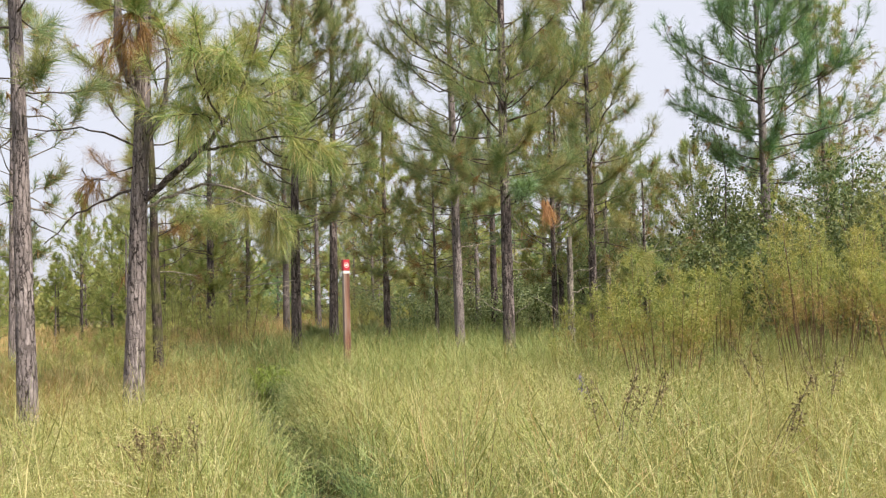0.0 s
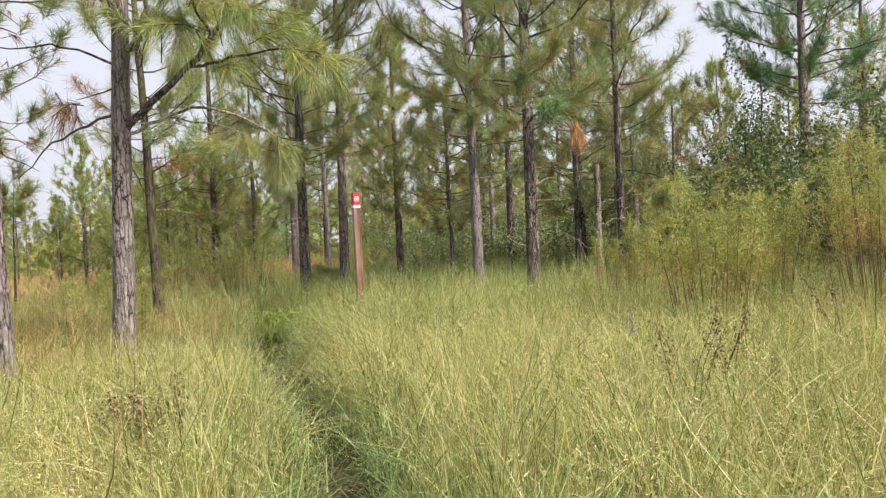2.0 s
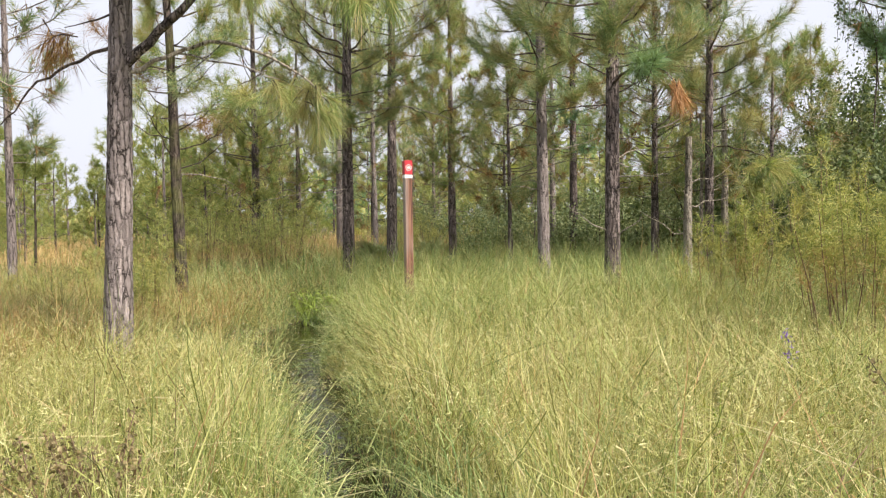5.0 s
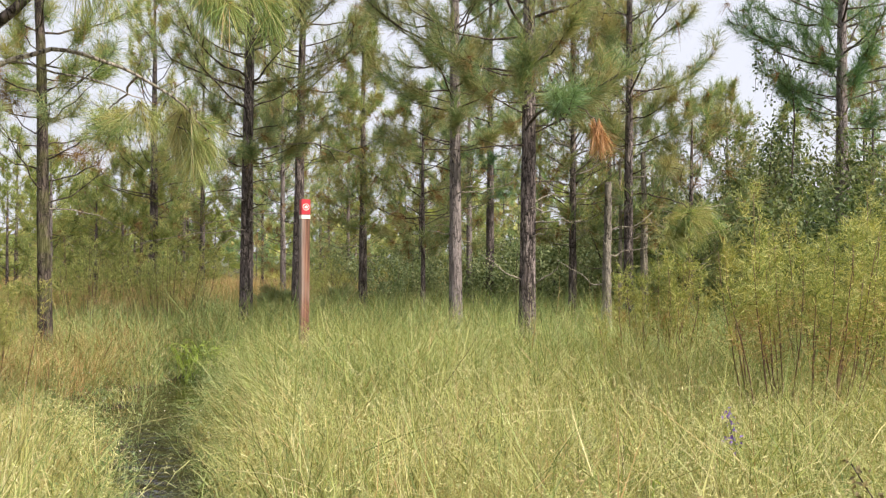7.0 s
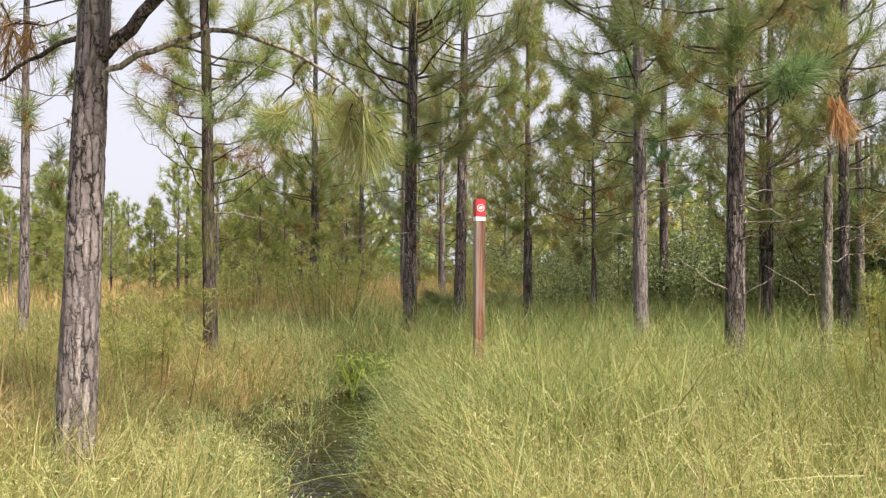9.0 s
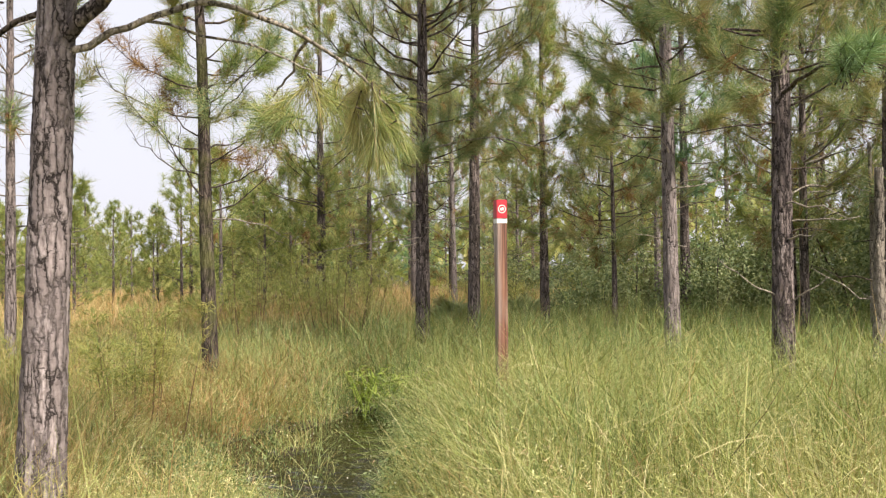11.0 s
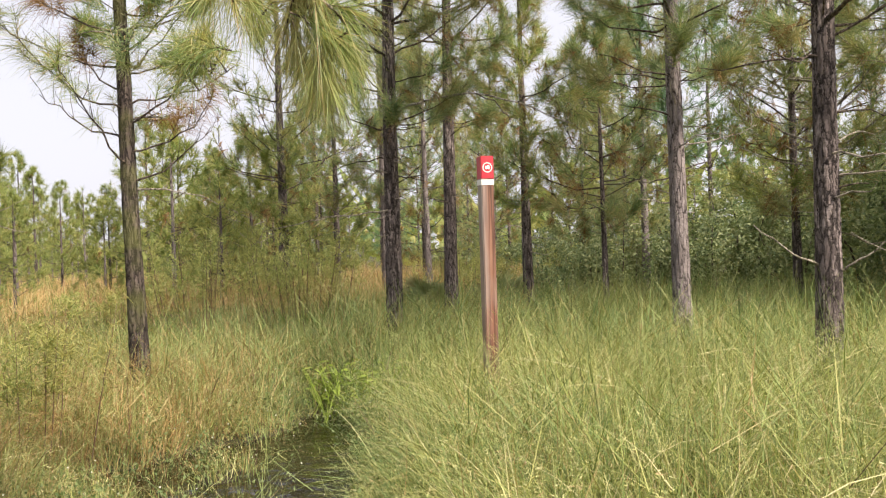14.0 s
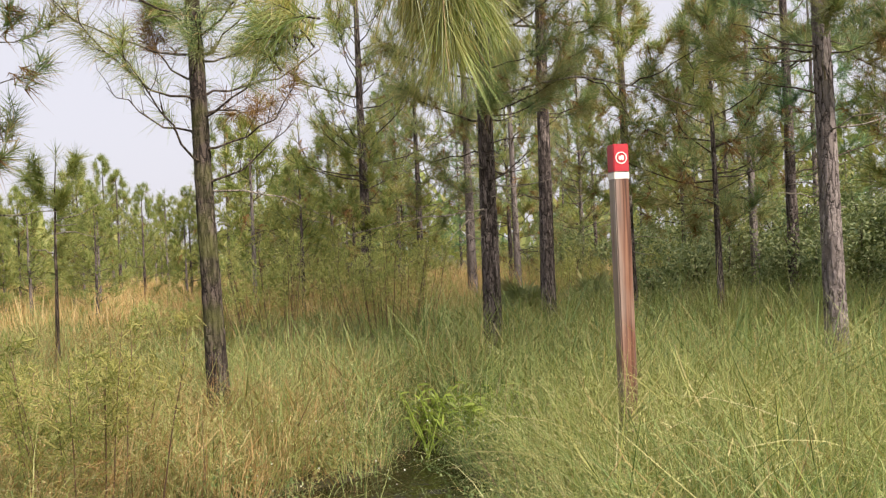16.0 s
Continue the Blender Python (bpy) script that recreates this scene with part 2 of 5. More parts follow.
def wood_material():
    m, nt, b = material("weathered_treated_wood", 0.62)
    grain = noise_tex(nt, 22, 5, (3.0, 3.0, 0.10))
    col = ramp(nt, grain, [(0.32, (0.060, 0.022, 0.013)), (0.5, (0.155, 0.062, 0.036)), (0.70, (0.27, 0.135, 0.085))])
    grey = noise_tex(nt, 2.4, 4, (1.5, 1.5, 0.35))
    col = mixed(nt, ramp(nt, grey, [(0.44, (0, 0, 0)), (0.62, (0.75, 0.75, 0.75))]), col, (0.36, 0.31, 0.28))
    # paler upper left side: grey weathering plus the sky's sheen painted into the colour
    tc = nt.nodes.new("ShaderNodeTexCoord")
    xyz = nt.nodes.new("ShaderNodeSeparateXYZ")
    nt.links.new(tc.outputs["Object"], xyz.inputs[0])
    edge = nd(nt, "ShaderNodeMapRange")
    for k, v in zip(("From Min", "From Max", "To Min", "To Max"), (-0.045, 0.005, 1.0, 0.0)):
        edge.inputs[k].default_value = v
    nt.links.new(xyz.outputs[0], edge.inputs["Value"])
    high = nd(nt, "ShaderNodeMapRange")
    for k, v in zip(("From Min", "From Max", "To Min", "To Max"), (0.8, 1.7, 0.25, 1.0)):
        high.inputs[k].default_value = v
    nt.links.new(xyz.outputs[2], high.inputs["Value"])
    both = nt.nodes.new("ShaderNodeMath")
    both.operation = "MULTIPLY"
    nt.links.new(edge.outputs[0], both.inputs[0])
    nt.links.new(high.outputs[0], both.inputs[1])
    sheen_streak = nt.nodes.new("ShaderNodeMath")
    sheen_streak.operation = "MULTIPLY"
    nt.links.new(both.outputs[0], sheen_streak.inputs[0])
    nt.links.new(ramp(nt, noise_tex(nt, 9, 4, (2.5, 2.5, 0.2)), [(0.3, (0.35, 0.35, 0.35)), (0.6, (1, 1, 1))]), sheen_streak.inputs[1])
    col = mixed(nt, sheen_streak.outputs[0], col, (0.32, 0.27, 0.25))
    nt.links.new(col, b.inputs["Base Color"])
    bump(nt, b, grain, 0.5, 0.004)
    return m


def paint(name, colour, rough=0.45):
    m, nt, b = material(name, rough)
    n = noise_tex(nt, 28, 4)
    nt.links.new(mixed(nt, ramp(nt, n, [(0.45, (0, 0, 0)), (0.75, (0.5, 0.5, 0.5))]), colour, tuple(0.7 * c + 0.03 for c in colour)), b.inputs["Base Color"])
    bump(nt, b, n, 0.15, 0.002)
    return m


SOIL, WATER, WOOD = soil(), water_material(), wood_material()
RED, WHITE = paint("red_marker_paint", (0.46, 0.018, 0.036)), paint("white_marker_paint", (0.78, 0.77, 0.75))

# ---- mesh helpers ----
rng = np.random.default_rng(7)


class Geo:
    """Vertices and triangles gathered from many strokes."""
    def __init__(self):
        self.v, self.f, self.n = [], [], 0

    def add(self, v, f):
        self.v.append(np.asarray(v, dtype=np.float64))
        self.f.append(np.asarray(f, dtype=np.int64) + self.n)
        self.n += len(v)

    def mesh(self, name, mat, smooth=False):
        me = bpy.data.meshes.new(name)
        if self.n:
            v, f = np.concatenate(self.v), np.concatenate(self.f)
            me.vertices.add(len(v))
            me.vertices.foreach_set("co", v.astype(np.float32).ravel())
            me.loops.add(3 * len(f))
            me.loops.foreach_set("vertex_index", f.astype(np.int32).ravel())
            me.polygons.add(len(f))
            me.polygons.foreach_set("loop_start", np.arange(0, 3 * len(f), 3, dtype=np.int32))
            me.polygons.foreach_set("use_smooth", np.full(len(f), smooth))
            me.update(calc_edges=True)
        me.materials.append(mat)
        return me


def mesh_part(name, geo, mat, parent, label="", smooth=False, kind=""):
    ob = new(name, geo.mesh(name, mat, smooth))
    ob.parent = parent
    return tagged(ob, label, "", "", kind)


def part(name, bm, mat, parent, label=""):
    me = bpy.data.meshes.new(name)
    bm.to_mesh(me)
    bm.free()
    me.materials.append(mat)
    ob = new(name, me)
    ob.parent = parent
    return tagged(ob, label)


def unit(a):
    return a / np.maximum(np.linalg.norm(a, axis=-1, keepdims=True), 1e-9)


def tube(geo, pts, radii, sides=6, rough=0.0, r=rng):
    """A tapered round stem along points; rough roughens its skin."""
    pts = np.asarray(pts, float)
    radii = np.asarray(radii, float)
    k = len(pts)
    tan = unit(np.gradient(pts, axis=0))
    ref = np.array([1.0, 0, 0]) if abs(tan[0][0]) < 0.8 else np.array([0, 1.0, 0])
    u = unit(np.cross(tan, ref))
    w = np.cross(tan, u)
    a = np.linspace(0, 2 * np.pi, sides, endpoint=False)
    rad = radii[:, None] * (1 + rough * r.normal(0, 1, (k, sides)))
    v = pts[:, None] + rad[..., None] * (np.cos(a)[None, :, None] * u[:, None] + np.sin(a)[None, :, None] * w[:, None])
    i = np.arange(k - 1)[:, None] * sides + np.arange(sides)[None]
    j = np.arange(k - 1)[:, None] * sides + (np.arange(sides)[None] + 1) % sides
    f = np.concatenate([np.stack([i, j, j + sides], -1).reshape(-1, 3), np.stack([i, j + sides, i + sides], -1).reshape(-1, 3)])
    end = np.stack([np.full(sides - 2, (k - 1) * sides), (k - 1) * sides + np.arange(1, sides - 1), (k - 1) * sides + np.arange(2, sides)], -1)
    geo.add(v.reshape(-1, 3), np.concatenate([f, end]))


def strips(geo, base, way, length, width, bend=0.0, droop=0.0, segments=2, side=None, waist=None, r=rng):
    """Many narrow blades at once: each from base along way, sagging by droop, tapering to a point."""
    n = len(base)
    way = unit(way)
    if side is None:
        side = unit(np.cross(way, unit(r.normal(0, 1, (n, 3)))))
    length = np.broadcast_to(length, (n,))
    width = np.broadcast_to(width, (n,))
    droop = np.broadcast_to(droop, (n,))
    bend = np.broadcast_to(bend, (n,))
    s = np.linspace(0, 1, segments + 1)
    norm = np.cross(side, way)
    prof = waist if waist is not None else np.maximum(0.0, 1 - s ** 1.7)
    rows = []
    for q, sv in enumerate(s):
        c = base + way * (length * sv)[:, None] + norm * (bend * length * sv * sv)[:, None]
        c[:, 2] -= droop * length * sv * sv
        if q == segments:
            rows.append(c[:, None])
        else:
            half = side * (width * 0.5 * prof[q])[:, None]
            rows.append(np.stack([c - half, c + half], 1))
    v = np.concatenate(rows, 1)
    per = 2 * segments + 1
    f = []
    for q in range(segments - 1):
        f += [(2 * q, 2 * q + 1, 2 * q + 3), (2 * q, 2 * q + 3, 2 * q + 2)]
    f.append((2 * segments - 2, 2 * segments - 1, 2 * segments))
    f = (np.array(f)[None] + (np.arange(n) * per)[:, None, None]).reshape(-1, 3)
    geo.add(v.reshape(-1, 3), f)


def leaves(geo, base, way, length, width, r=rng):
    """Flat pointed oval leaves, four triangles each, folded along the middle."""
    n = len(base)
    way = unit(way)
    side = unit(np.cross(way, unit(r.normal(0, 1, (n, 3)) + [0, 0, 1.2])))
    up = np.cross(side, way)
    length = np.broadcast_to(length, (n,))[:, None]
    width = np.broadcast_to(width, (n,))[:, None]
    mid = base + way * length * 0.45
    v = np.stack([base, mid - side * width * 0.5 + up * width * 0.15, mid, mid + side * width * 0.5 + up * width * 0.15, base + way * length - up * length * 0.1], 1)
    f = (np.array([(0, 2, 1), (0, 3, 2), (1, 2, 4), (2, 3, 4)])[None] + (np.arange(n) * 5)[:, None, None]).reshape(-1, 3)
    geo.add(v.reshape(-1, 3), f)


def tufts(geo, tips, ways, count, length, width, segments=2, spread=1.0, droop=0.18, back=0.10, r=rng):
    """Bottle-brush tufts of long needles at twig ends."""
    tips, ways = np.repeat(np.asarray(tips), count, 0), np.repeat(unit(np.asarray(ways)), count, 0)
    n = len(tips)
    ax = unit(np.cross(ways, unit(r.normal(0, 1, (n, 3)))))
    th = np.radians(r.triangular(8, 42, 88, n)) * spread
    way = ways * np.cos(th)[:, None] + ax * np.sin(th)[:, None]
    base = tips - ways * (r.uniform(0, 1, n) ** 1.3 * back)[:, None]
    strips(geo, base, way, length * r.uniform(0.7, 1.1, n), width * r.uniform(0.8, 1.2, n), r.normal(0, 0.08, n), droop * r.uniform(0.4, 1.6, n), segments, r=r)


def curve_pts(p0, az, el, length, rise, k, wob, r):
    """Points of a branch: azimuth and elevation at its root, rise added to the elevation towards its tip."""
    p, out, step = np.array(p0, float), [np.array(p0, float)], length / (k - 1)
    for q in range(k - 1):
        e = el + rise * (q / max(1, k - 2)) + r.normal(0, wob)
        a = az + r.normal(0, wob)
        p = p + step * np.array([math.cos(a) * math.cos(e), math.sin(a) * math.cos(e), math.sin(e)])
        out.append(p.copy())
    return np.array(out)


def branch(wood, tips, ways, p0, az, el, length, rad, r, rise=0.5, subs=5, leafy_from=0.45, k=7, sides=5, wob=0.12, along=2, twigs=True):
    pts = curve_pts(p0, az, el, length, rise, k, wob, r)
    tube(wood, pts, np.linspace(rad, rad * 0.28, k), sides, r=r)
    tan = unit(np.gradient(pts, axis=0))
    tips.append(pts[-1]), ways.append(tan[-1])
    for q in range(along):
        s = r.uniform(max(leafy_from, 0.6), 0.97) * (k - 1)
        i, fr = int(s), s - int(s)
        tips.append(pts[i] * (1 - fr) + pts[min(i + 1, k - 1)] * fr), ways.append(unit(tan[i] + r.normal(0, 0.35, 3) + [0, 0, 0.2]))
    for q in range(subs):
        s = (leafy_from + (0.97 - leafy_from) * (q + r.uniform(0, 0.8)) / subs) * (k - 1)
        i, fr = int(s), s - int(s)
        b = pts[i] * (1 - fr) + pts[min(i + 1, k - 1)] * fr
        a = math.atan2(tan[i][1], tan[i][0]) + (1 if q % 2 else -1) * r.uniform(0.45, 1.0)
        e = math.asin(max(-0.99, min(0.99, tan[i][2]))) + r.uniform(-0.1, 0.45)
        sub = curve_pts(b, a, e, length * r.uniform(0.18, 0.38), 0.45, 4, wob, r)
        if twigs:
            tube(wood, sub, np.linspace(rad * 0.42, rad * 0.16, 4), 3, r=r)
        tips.append(sub[-1]), ways.append(unit(sub[-1] - sub[-2]))
        if r.random() < 0.5:
            tips.append(sub[2]), ways.append(unit(sub[2] - sub[1] + r.normal(0, 0.03, 3)))


def trunk_path(x, y, height, lean, r, k=26, wob=0.012):
    z = np.linspace(-0.15, height, k)
    s = (z / height)
    w = np.cumsum(r.normal(0, wob, (k, 2)), 0) * 0.6
    w -= w[1]
    return np.stack([x + lean[0] * z + w[:, 0] * s, y + lean[1] * z + w[:, 1] * s, z], 1)


def at_height(path, z):
    return np.array([np.interp(z, path[:, 2], path[:, 0]), np.interp(z, path[:, 2], path[:, 1]), z])


def ridges(a, z, r):
    """Upright bark ridges round a trunk: many waves, long along the stem, folded to sharp furrows."""
    out = np.zeros(np.broadcast(a, z).shape)
    for lo, hi, f0, f1, amp in ((3, 7, 1, 5, 0.5), (7, 13, 5, 16, 1.0), (10, 19, 14, 40, 0.7)):
        for q in range(5):
            k = int(r.integers(lo, hi))
            out = out + amp * np.sin(k * a + r.uniform(f0, f1) * z * r.choice([-1, 1]) + r.uniform(0, 6.28) + 1.3 * np.sin(r.uniform(2, 7) * z + a))
    return 1 - np.minimum(1.0, np.abs(out) / 2.2) ** 0.6


def trunk_mesh(path, r0, r, sides=14, fine=90, deep=0.0):
    """A trunk with a flared foot and a lumpy, plated skin; deep is the depth of its furrows in metres."""
    z = np.linspace(path[0, 2], path[-1, 2], fine)
    if deep:
        z = path[0, 2] + (path[-1, 2] - path[0, 2]) * np.linspace(0, 1, fine) ** 1.6
    p = np.stack([np.interp(z, path[:, 2], path[:, i]) for i in range(3)], 1)
    h = path[-1, 2]
    rad = r0 * ((1 - np.clip(z / h, 0, 1)) ** 0.75 * 0.93 + 0.07) * (1 + 0.35 * np.exp(-np.maximum(z, 0) / 0.35))
    g = Geo()
    if deep:
        a = np.linspace(0, 2 * np.pi, sides, endpoint=False)
        skin = rad[:, None] - deep * (rad / r0)[:, None] * (ridges(a[None], z[:, None], r) - 0.35) + r.normal(0, 0.0012, (fine, sides))
        v = np.stack([p[:, :1] + skin * np.cos(a), p[:, 1:2] + skin * np.sin(a), np.broadcast_to(z[:, None], skin.shape)], -1)
        i = np.arange(fine - 1)[:, None] * sides + np.arange(sides)[None]
        j = np.arange(fine - 1)[:, None] * sides + (np.arange(sides)[None] + 1) % sides
        g.add(v.reshape(-1, 3), np.concatenate([np.stack([i, j, j + sides], -1).reshape(-1, 3), np.stack([i, j + sides, i + sides], -1).reshape(-1, 3)]))
    else:
        tube(g, p, rad, sides, 0.035, r)
    return g, lambda zz: np.interp(zz, z, rad)


def pine(x, y, height, r0, crown, reach, seed, label, lean=(0.0, 0.0), needles=None, bark=None, near=2, dead=(0.9, 0), tuft=None, gap=0.5, per=4, name="pine_tree", group="pines of the stand", brown=0.06, low_reach=None):
    """A pine: trunk, one part for each main limb, and crown. near 2: many fine needles; 1: middle distance; 0: far."""
    r = np.random.default_rng(seed)
    needles, bark = needles or NEEDLES, bark or BARK
    top = tagged(new(name), label, "tree", group)
    top.location = (x, y, 0)
    path = trunk_path(0, 0, height, lean, r)
    g, radius = trunk_mesh(path, r0, r, (8, 10, 44)[near], (26, 40, 400)[near], (0, 0, 0.011)[near])
    mesh_part("trunk", g, bark, top, smooth=True)
    tips, ways, limbs = [], [], Geo()
    z = crown
    while z < height - 0.25:
        f = (z - crown) / (height - crown)
        prof = reach * (min(1.0, 0.55 + f * 2.2) if low_reach is None else low_reach + (1 - low_reach) * min(1, f * 2)) * (1 - f ** 1.8 * 0.88)
        a0 = r.uniform(0, 6.28)
        for q in range(per):
            limb = limbs if near < 2 else Geo()
            zz = z + r.uniform(-0.15, 0.15)
            L = prof * r.uniform(0.6, 1.15)
            branch(limb, tips, ways, at_height(path, min(zz, height - 0.1)), a0 + q * 6.28 / per + r.normal(0, 0.25), r.uniform(-0.12, 0.3) + f * 0.6, L, max(0.005, min(0.021, L * 0.0105)), r,
                   rise=r.uniform(0.3, 0.8), subs=(2, 4, 6)[near], k=(4, 5, 8)[near], sides=(3, 3, 6)[near], along=(2, 3, 4)[near], twigs=near > 0)
            if near == 2:
                mesh_part("branch", limb, TWIG, top, smooth=True)
        z += gap * r.uniform(0.8, 1.2)
    tips.append(path[-1]), ways.append(np.array([0, 0, 1.0]))
    for q in range(dead[1]):
        limb = limbs if near < 2 else Geo()
        zz = r.uniform(dead[0], crown)
        p = curve_pts(at_height(path, zz), r.uniform(0, 6.28), r.uniform(-0.2, 0.3), r.uniform(0.25, 1.0), r.uniform(-0.5, 0.3), 6, 0.18, r)
        tube(limb, p, np.linspace(0.011, 0.003, 6), 4, r=r)
        if near == 2:
            mesh_part("dead_branch", limb, PALE_TWIG if q % 2 else TWIG, top, "bare grey dead branch", smooth=True)
    if near < 2 and limbs.n:
        mesh_part("limbwork", limbs, PALE_TWIG if near == 1 and seed % 2 else TWIG, top, smooth=True, kind="stuff")
    count, length, width, seg = tuft or ((18, 0.32, 0.017, 1), (30, 0.29, 0.0098, 1), (60, 0.28, 0.0054, 1))[near]
    tips, ways = np.array(tips), np.array(ways)
    pick = r.random(len(tips)) < brown
    crown_geo, old = Geo(), Geo()
    tufts(crown_geo, tips[~pick], ways[~pick] + [0, 0, 0.15], count, length, width, seg, 0.85, back=(0.12, 0.2, 0.26)[near], r=r)
    mesh_part("crown", crown_geo, needles, top, kind="stuff")
    if pick.any():
        tufts(old, tips[pick] - ways[pick] * 0.1, ways[pick] - [0, 0, 0.9], max(8, count // 2), length * 0.9, width, seg, 0.7, 0.5, r=r)
        mesh_part("dead_needles", old, NEEDLES_BROWN, top, "hanging brown dead needles", kind="stuff")
    return top, path


def add_limb(tree, pts, r0, r1, mat, label="", name="branch"):
    """A limb through places of the world, smoothed, as a part of the tree."""
    pts = np.array(pts, float) - np.array(tree.location)
    k = 4 * (len(pts) - 1) + 1
    s, t = np.arange(len(pts)), np.linspace(0, len(pts) - 1, k)
    fine = np.stack([np.interp(t, s, pts[:, i]) for i in range(3)], 1)
    fine[1:-1] = 0.25 * fine[:-2] + 0.5 * fine[1:-1] + 0.25 * fine[2:]
    fine[1:-1] += rng.normal(0, 0.012, (k - 2, 3))
    g = Geo()
    tube(g, fine, np.linspace(r0, r1, k), 7, 0.03)
    return mesh_part(name, g, mat, tree, label, smooth=True)


def add_tufts(tree, centre, radii, n, way, mat, seed, count=80, length=0.28, width=0.0042, name="crown", label="", droop=0.25, spread=1.0, twig=0.22, back=0.2):
    """A cluster of needle tufts on short twigs inside an ellipsoid."""
    r = np.random.default_rng(seed)
    d = unit(r.normal(0, 1, (n, 3))) * (r.random((n, 1)) ** 0.5)
    tips = np.array(centre) - np.array(tree.location) + d * radii
    ways = unit(np.array(way, float) + d * 0.8 + r.normal(0, 0.3, (n, 3)))
    g, w = Geo(), Geo()
    for q in range(n):
        if twig:
            mid = tips[q] - ways[q] * twig * 0.5
            tube(w, [tips[q] - ways[q] * twig + [0, 0, -0.03], mid, tips[q]], [0.006, 0.005, 0.004], 4, r=r)
    tufts(g, tips, ways, count, length, width, 2, spread, droop, back, r)
    mesh_part(name, g, mat, tree, label, kind="stuff")
    if twig:
        mesh_part("twigwork", w, TWIG, tree, kind="stuff")

# ---- ground, trail and water ----
TRAIL = [(0.3, -6.0), (0.1, -2.0), (-0.05, 1.0), (-0.35, 3.2), (-0.70, 5.2), (-1.15, 6.9), (-1.75, 8.8), (-2.2, 10.3), (-2.5, 11.5), (-2.85, 13.0), (-3.3, 14.8), (-4.2, 18.0), (-5.5, 22.0)]
TX, TY = np.array([p[0] for p in TRAIL]), np.array([p[1] for p in TRAIL])
POOLS = [(-2.1, 9.3, 0.38), (-2.65, 10.75, 0.36), (-3.75, 11.8, 0.46), (-2.75, 11.7, 0.46), (-2.8, 12.85, 0.52), (-1.85, 8.9, 0.30), (-3.4, 12.6, 0.38), (-3.15, 11.1, 0.34)]


def wave(x, y, s, seed=0.0):
    """Smooth unevenness between about -1 and 1."""
    return (np.sin(x * s + 1.7 * seed) * np.cos(y * s * 1.13 + 0.9 * seed) + 0.6 * np.sin(x * s * 2.1 + y * s * 1.7 + seed) + 0.4 * np.cos(x * s * 3.7 - y * s * 3.1 + 2 * seed)) / 2.0


def trail_off(x, y):
    """Signed distance from the trail's middle, and that of the pools' rims."""
    off = x - np.interp(y, TY, TX) - 0.08 * np.sin(y * 2.3) - 0.05 * np.sin(y * 6.1 + 1.0)
    return off + np.where(off < 0, -1, 1) * np.clip((y - 13.8) * 0.5, 0, 2)


def ground_z(x, y):
    z = 0.07 + 0.03 * wave(x, y, 1.1) + 0.02 * wave(x, y, 3.7, 2) + 0.022 * wave(x, y, 9.1, 5)
    d = np.abs(trail_off(x, y))
    z = z - (0.055 + 0.115 * np.clip((y - 5.8) / 1.5, 0, 1) * np.clip((16 - y) / 2, 0, 1)) * np.exp(-(d / 0.24) ** 2) * ((y > -5) & (y < 17))
    for px, py, pr in POOLS:
        z = z - 0.16 * np.exp(-(((x - px) ** 2 + (y - py) ** 2) / pr ** 2) ** 1.5)
    return z


ax = np.concatenate([-np.geomspace(900, 16, 26), np.arange(-15.5, -5.01, 0.25), np.arange(-4.9, 0.5, 0.1), np.arange(0.6, 12.01, 0.25), np.geomspace(12.6, 900, 26)])
ay = np.concatenate([-np.geomspace(900, 7, 22), np.arange(-6.5, 5.51, 0.25), np.arange(5.6, 15.01, 0.1), np.arange(15.2, 26.01, 0.25), np.geomspace(26.8, 900, 28)])
gx, gy = np.meshgrid(ax, ay)
gz = ground_z(gx, gy) * (np.hypot(gx, gy) < 60)
nxg = len(ax)
ii = (np.arange(len(ay) - 1)[:, None] * nxg + np.arange(nxg - 1)[None]).ravel()
g = Geo()
g.add(np.stack([gx.ravel(), gy.ravel(), gz.ravel()], 1), np.concatenate([np.stack([ii, ii + 1, ii + nxg + 1], 1), np.stack([ii, ii + nxg + 1, ii + nxg], 1)]))
tagged(new("ground", g.mesh("ground", SOIL, True)), "dark wet peaty soil under the grass", "ground", kind="structure")

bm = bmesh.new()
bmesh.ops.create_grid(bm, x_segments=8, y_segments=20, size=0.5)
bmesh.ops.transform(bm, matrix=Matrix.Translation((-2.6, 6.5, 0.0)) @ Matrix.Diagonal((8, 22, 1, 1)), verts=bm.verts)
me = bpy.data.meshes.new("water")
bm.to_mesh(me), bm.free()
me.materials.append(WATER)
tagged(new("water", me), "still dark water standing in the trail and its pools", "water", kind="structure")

# ---- trail marker post ----
post = tagged(new("trail_marker_post"), "square wooden trail post with red and white painted top", "post")
post.matrix_world = pose(-1.555, 13.31, 0, 0, 0.2, 23.7)


def box(w, d, z0, z1, bevel=0.006, cuts=0):
    b = bmesh.new()
    bmesh.ops.create_cube(b, size=1)
    bmesh.ops.transform(b, matrix=Matrix.Translation((0, 0, (z0 + z1) / 2)) @ Matrix.Diagonal((w, d, z1 - z0, 1)), verts=b.verts)
    bmesh.ops.bevel(b, geom=[e for e in b.edges], offset=bevel, segments=2, affect="EDGES")
    return b


POST_W, POST_TOP = 0.098, 2.115
part("shaft", box(POST_W, POST_W, -0.4, POST_TOP - 0.012, 0.007), WOOD, post, "weathered brown wooden shaft with grey streaks, left side painted paler as sky sheen")
part("red_cap", box(POST_W + 0.005, POST_W + 0.005, POST_TOP - 0.176, POST_TOP, 0.005), RED, post, "red painted cap")
part("white_band", box(POST_W + 0.004, POST_W + 0.004, POST_TOP - 0.222, POST_TOP - 0.1765, 0.003), WHITE, post, "white painted band")


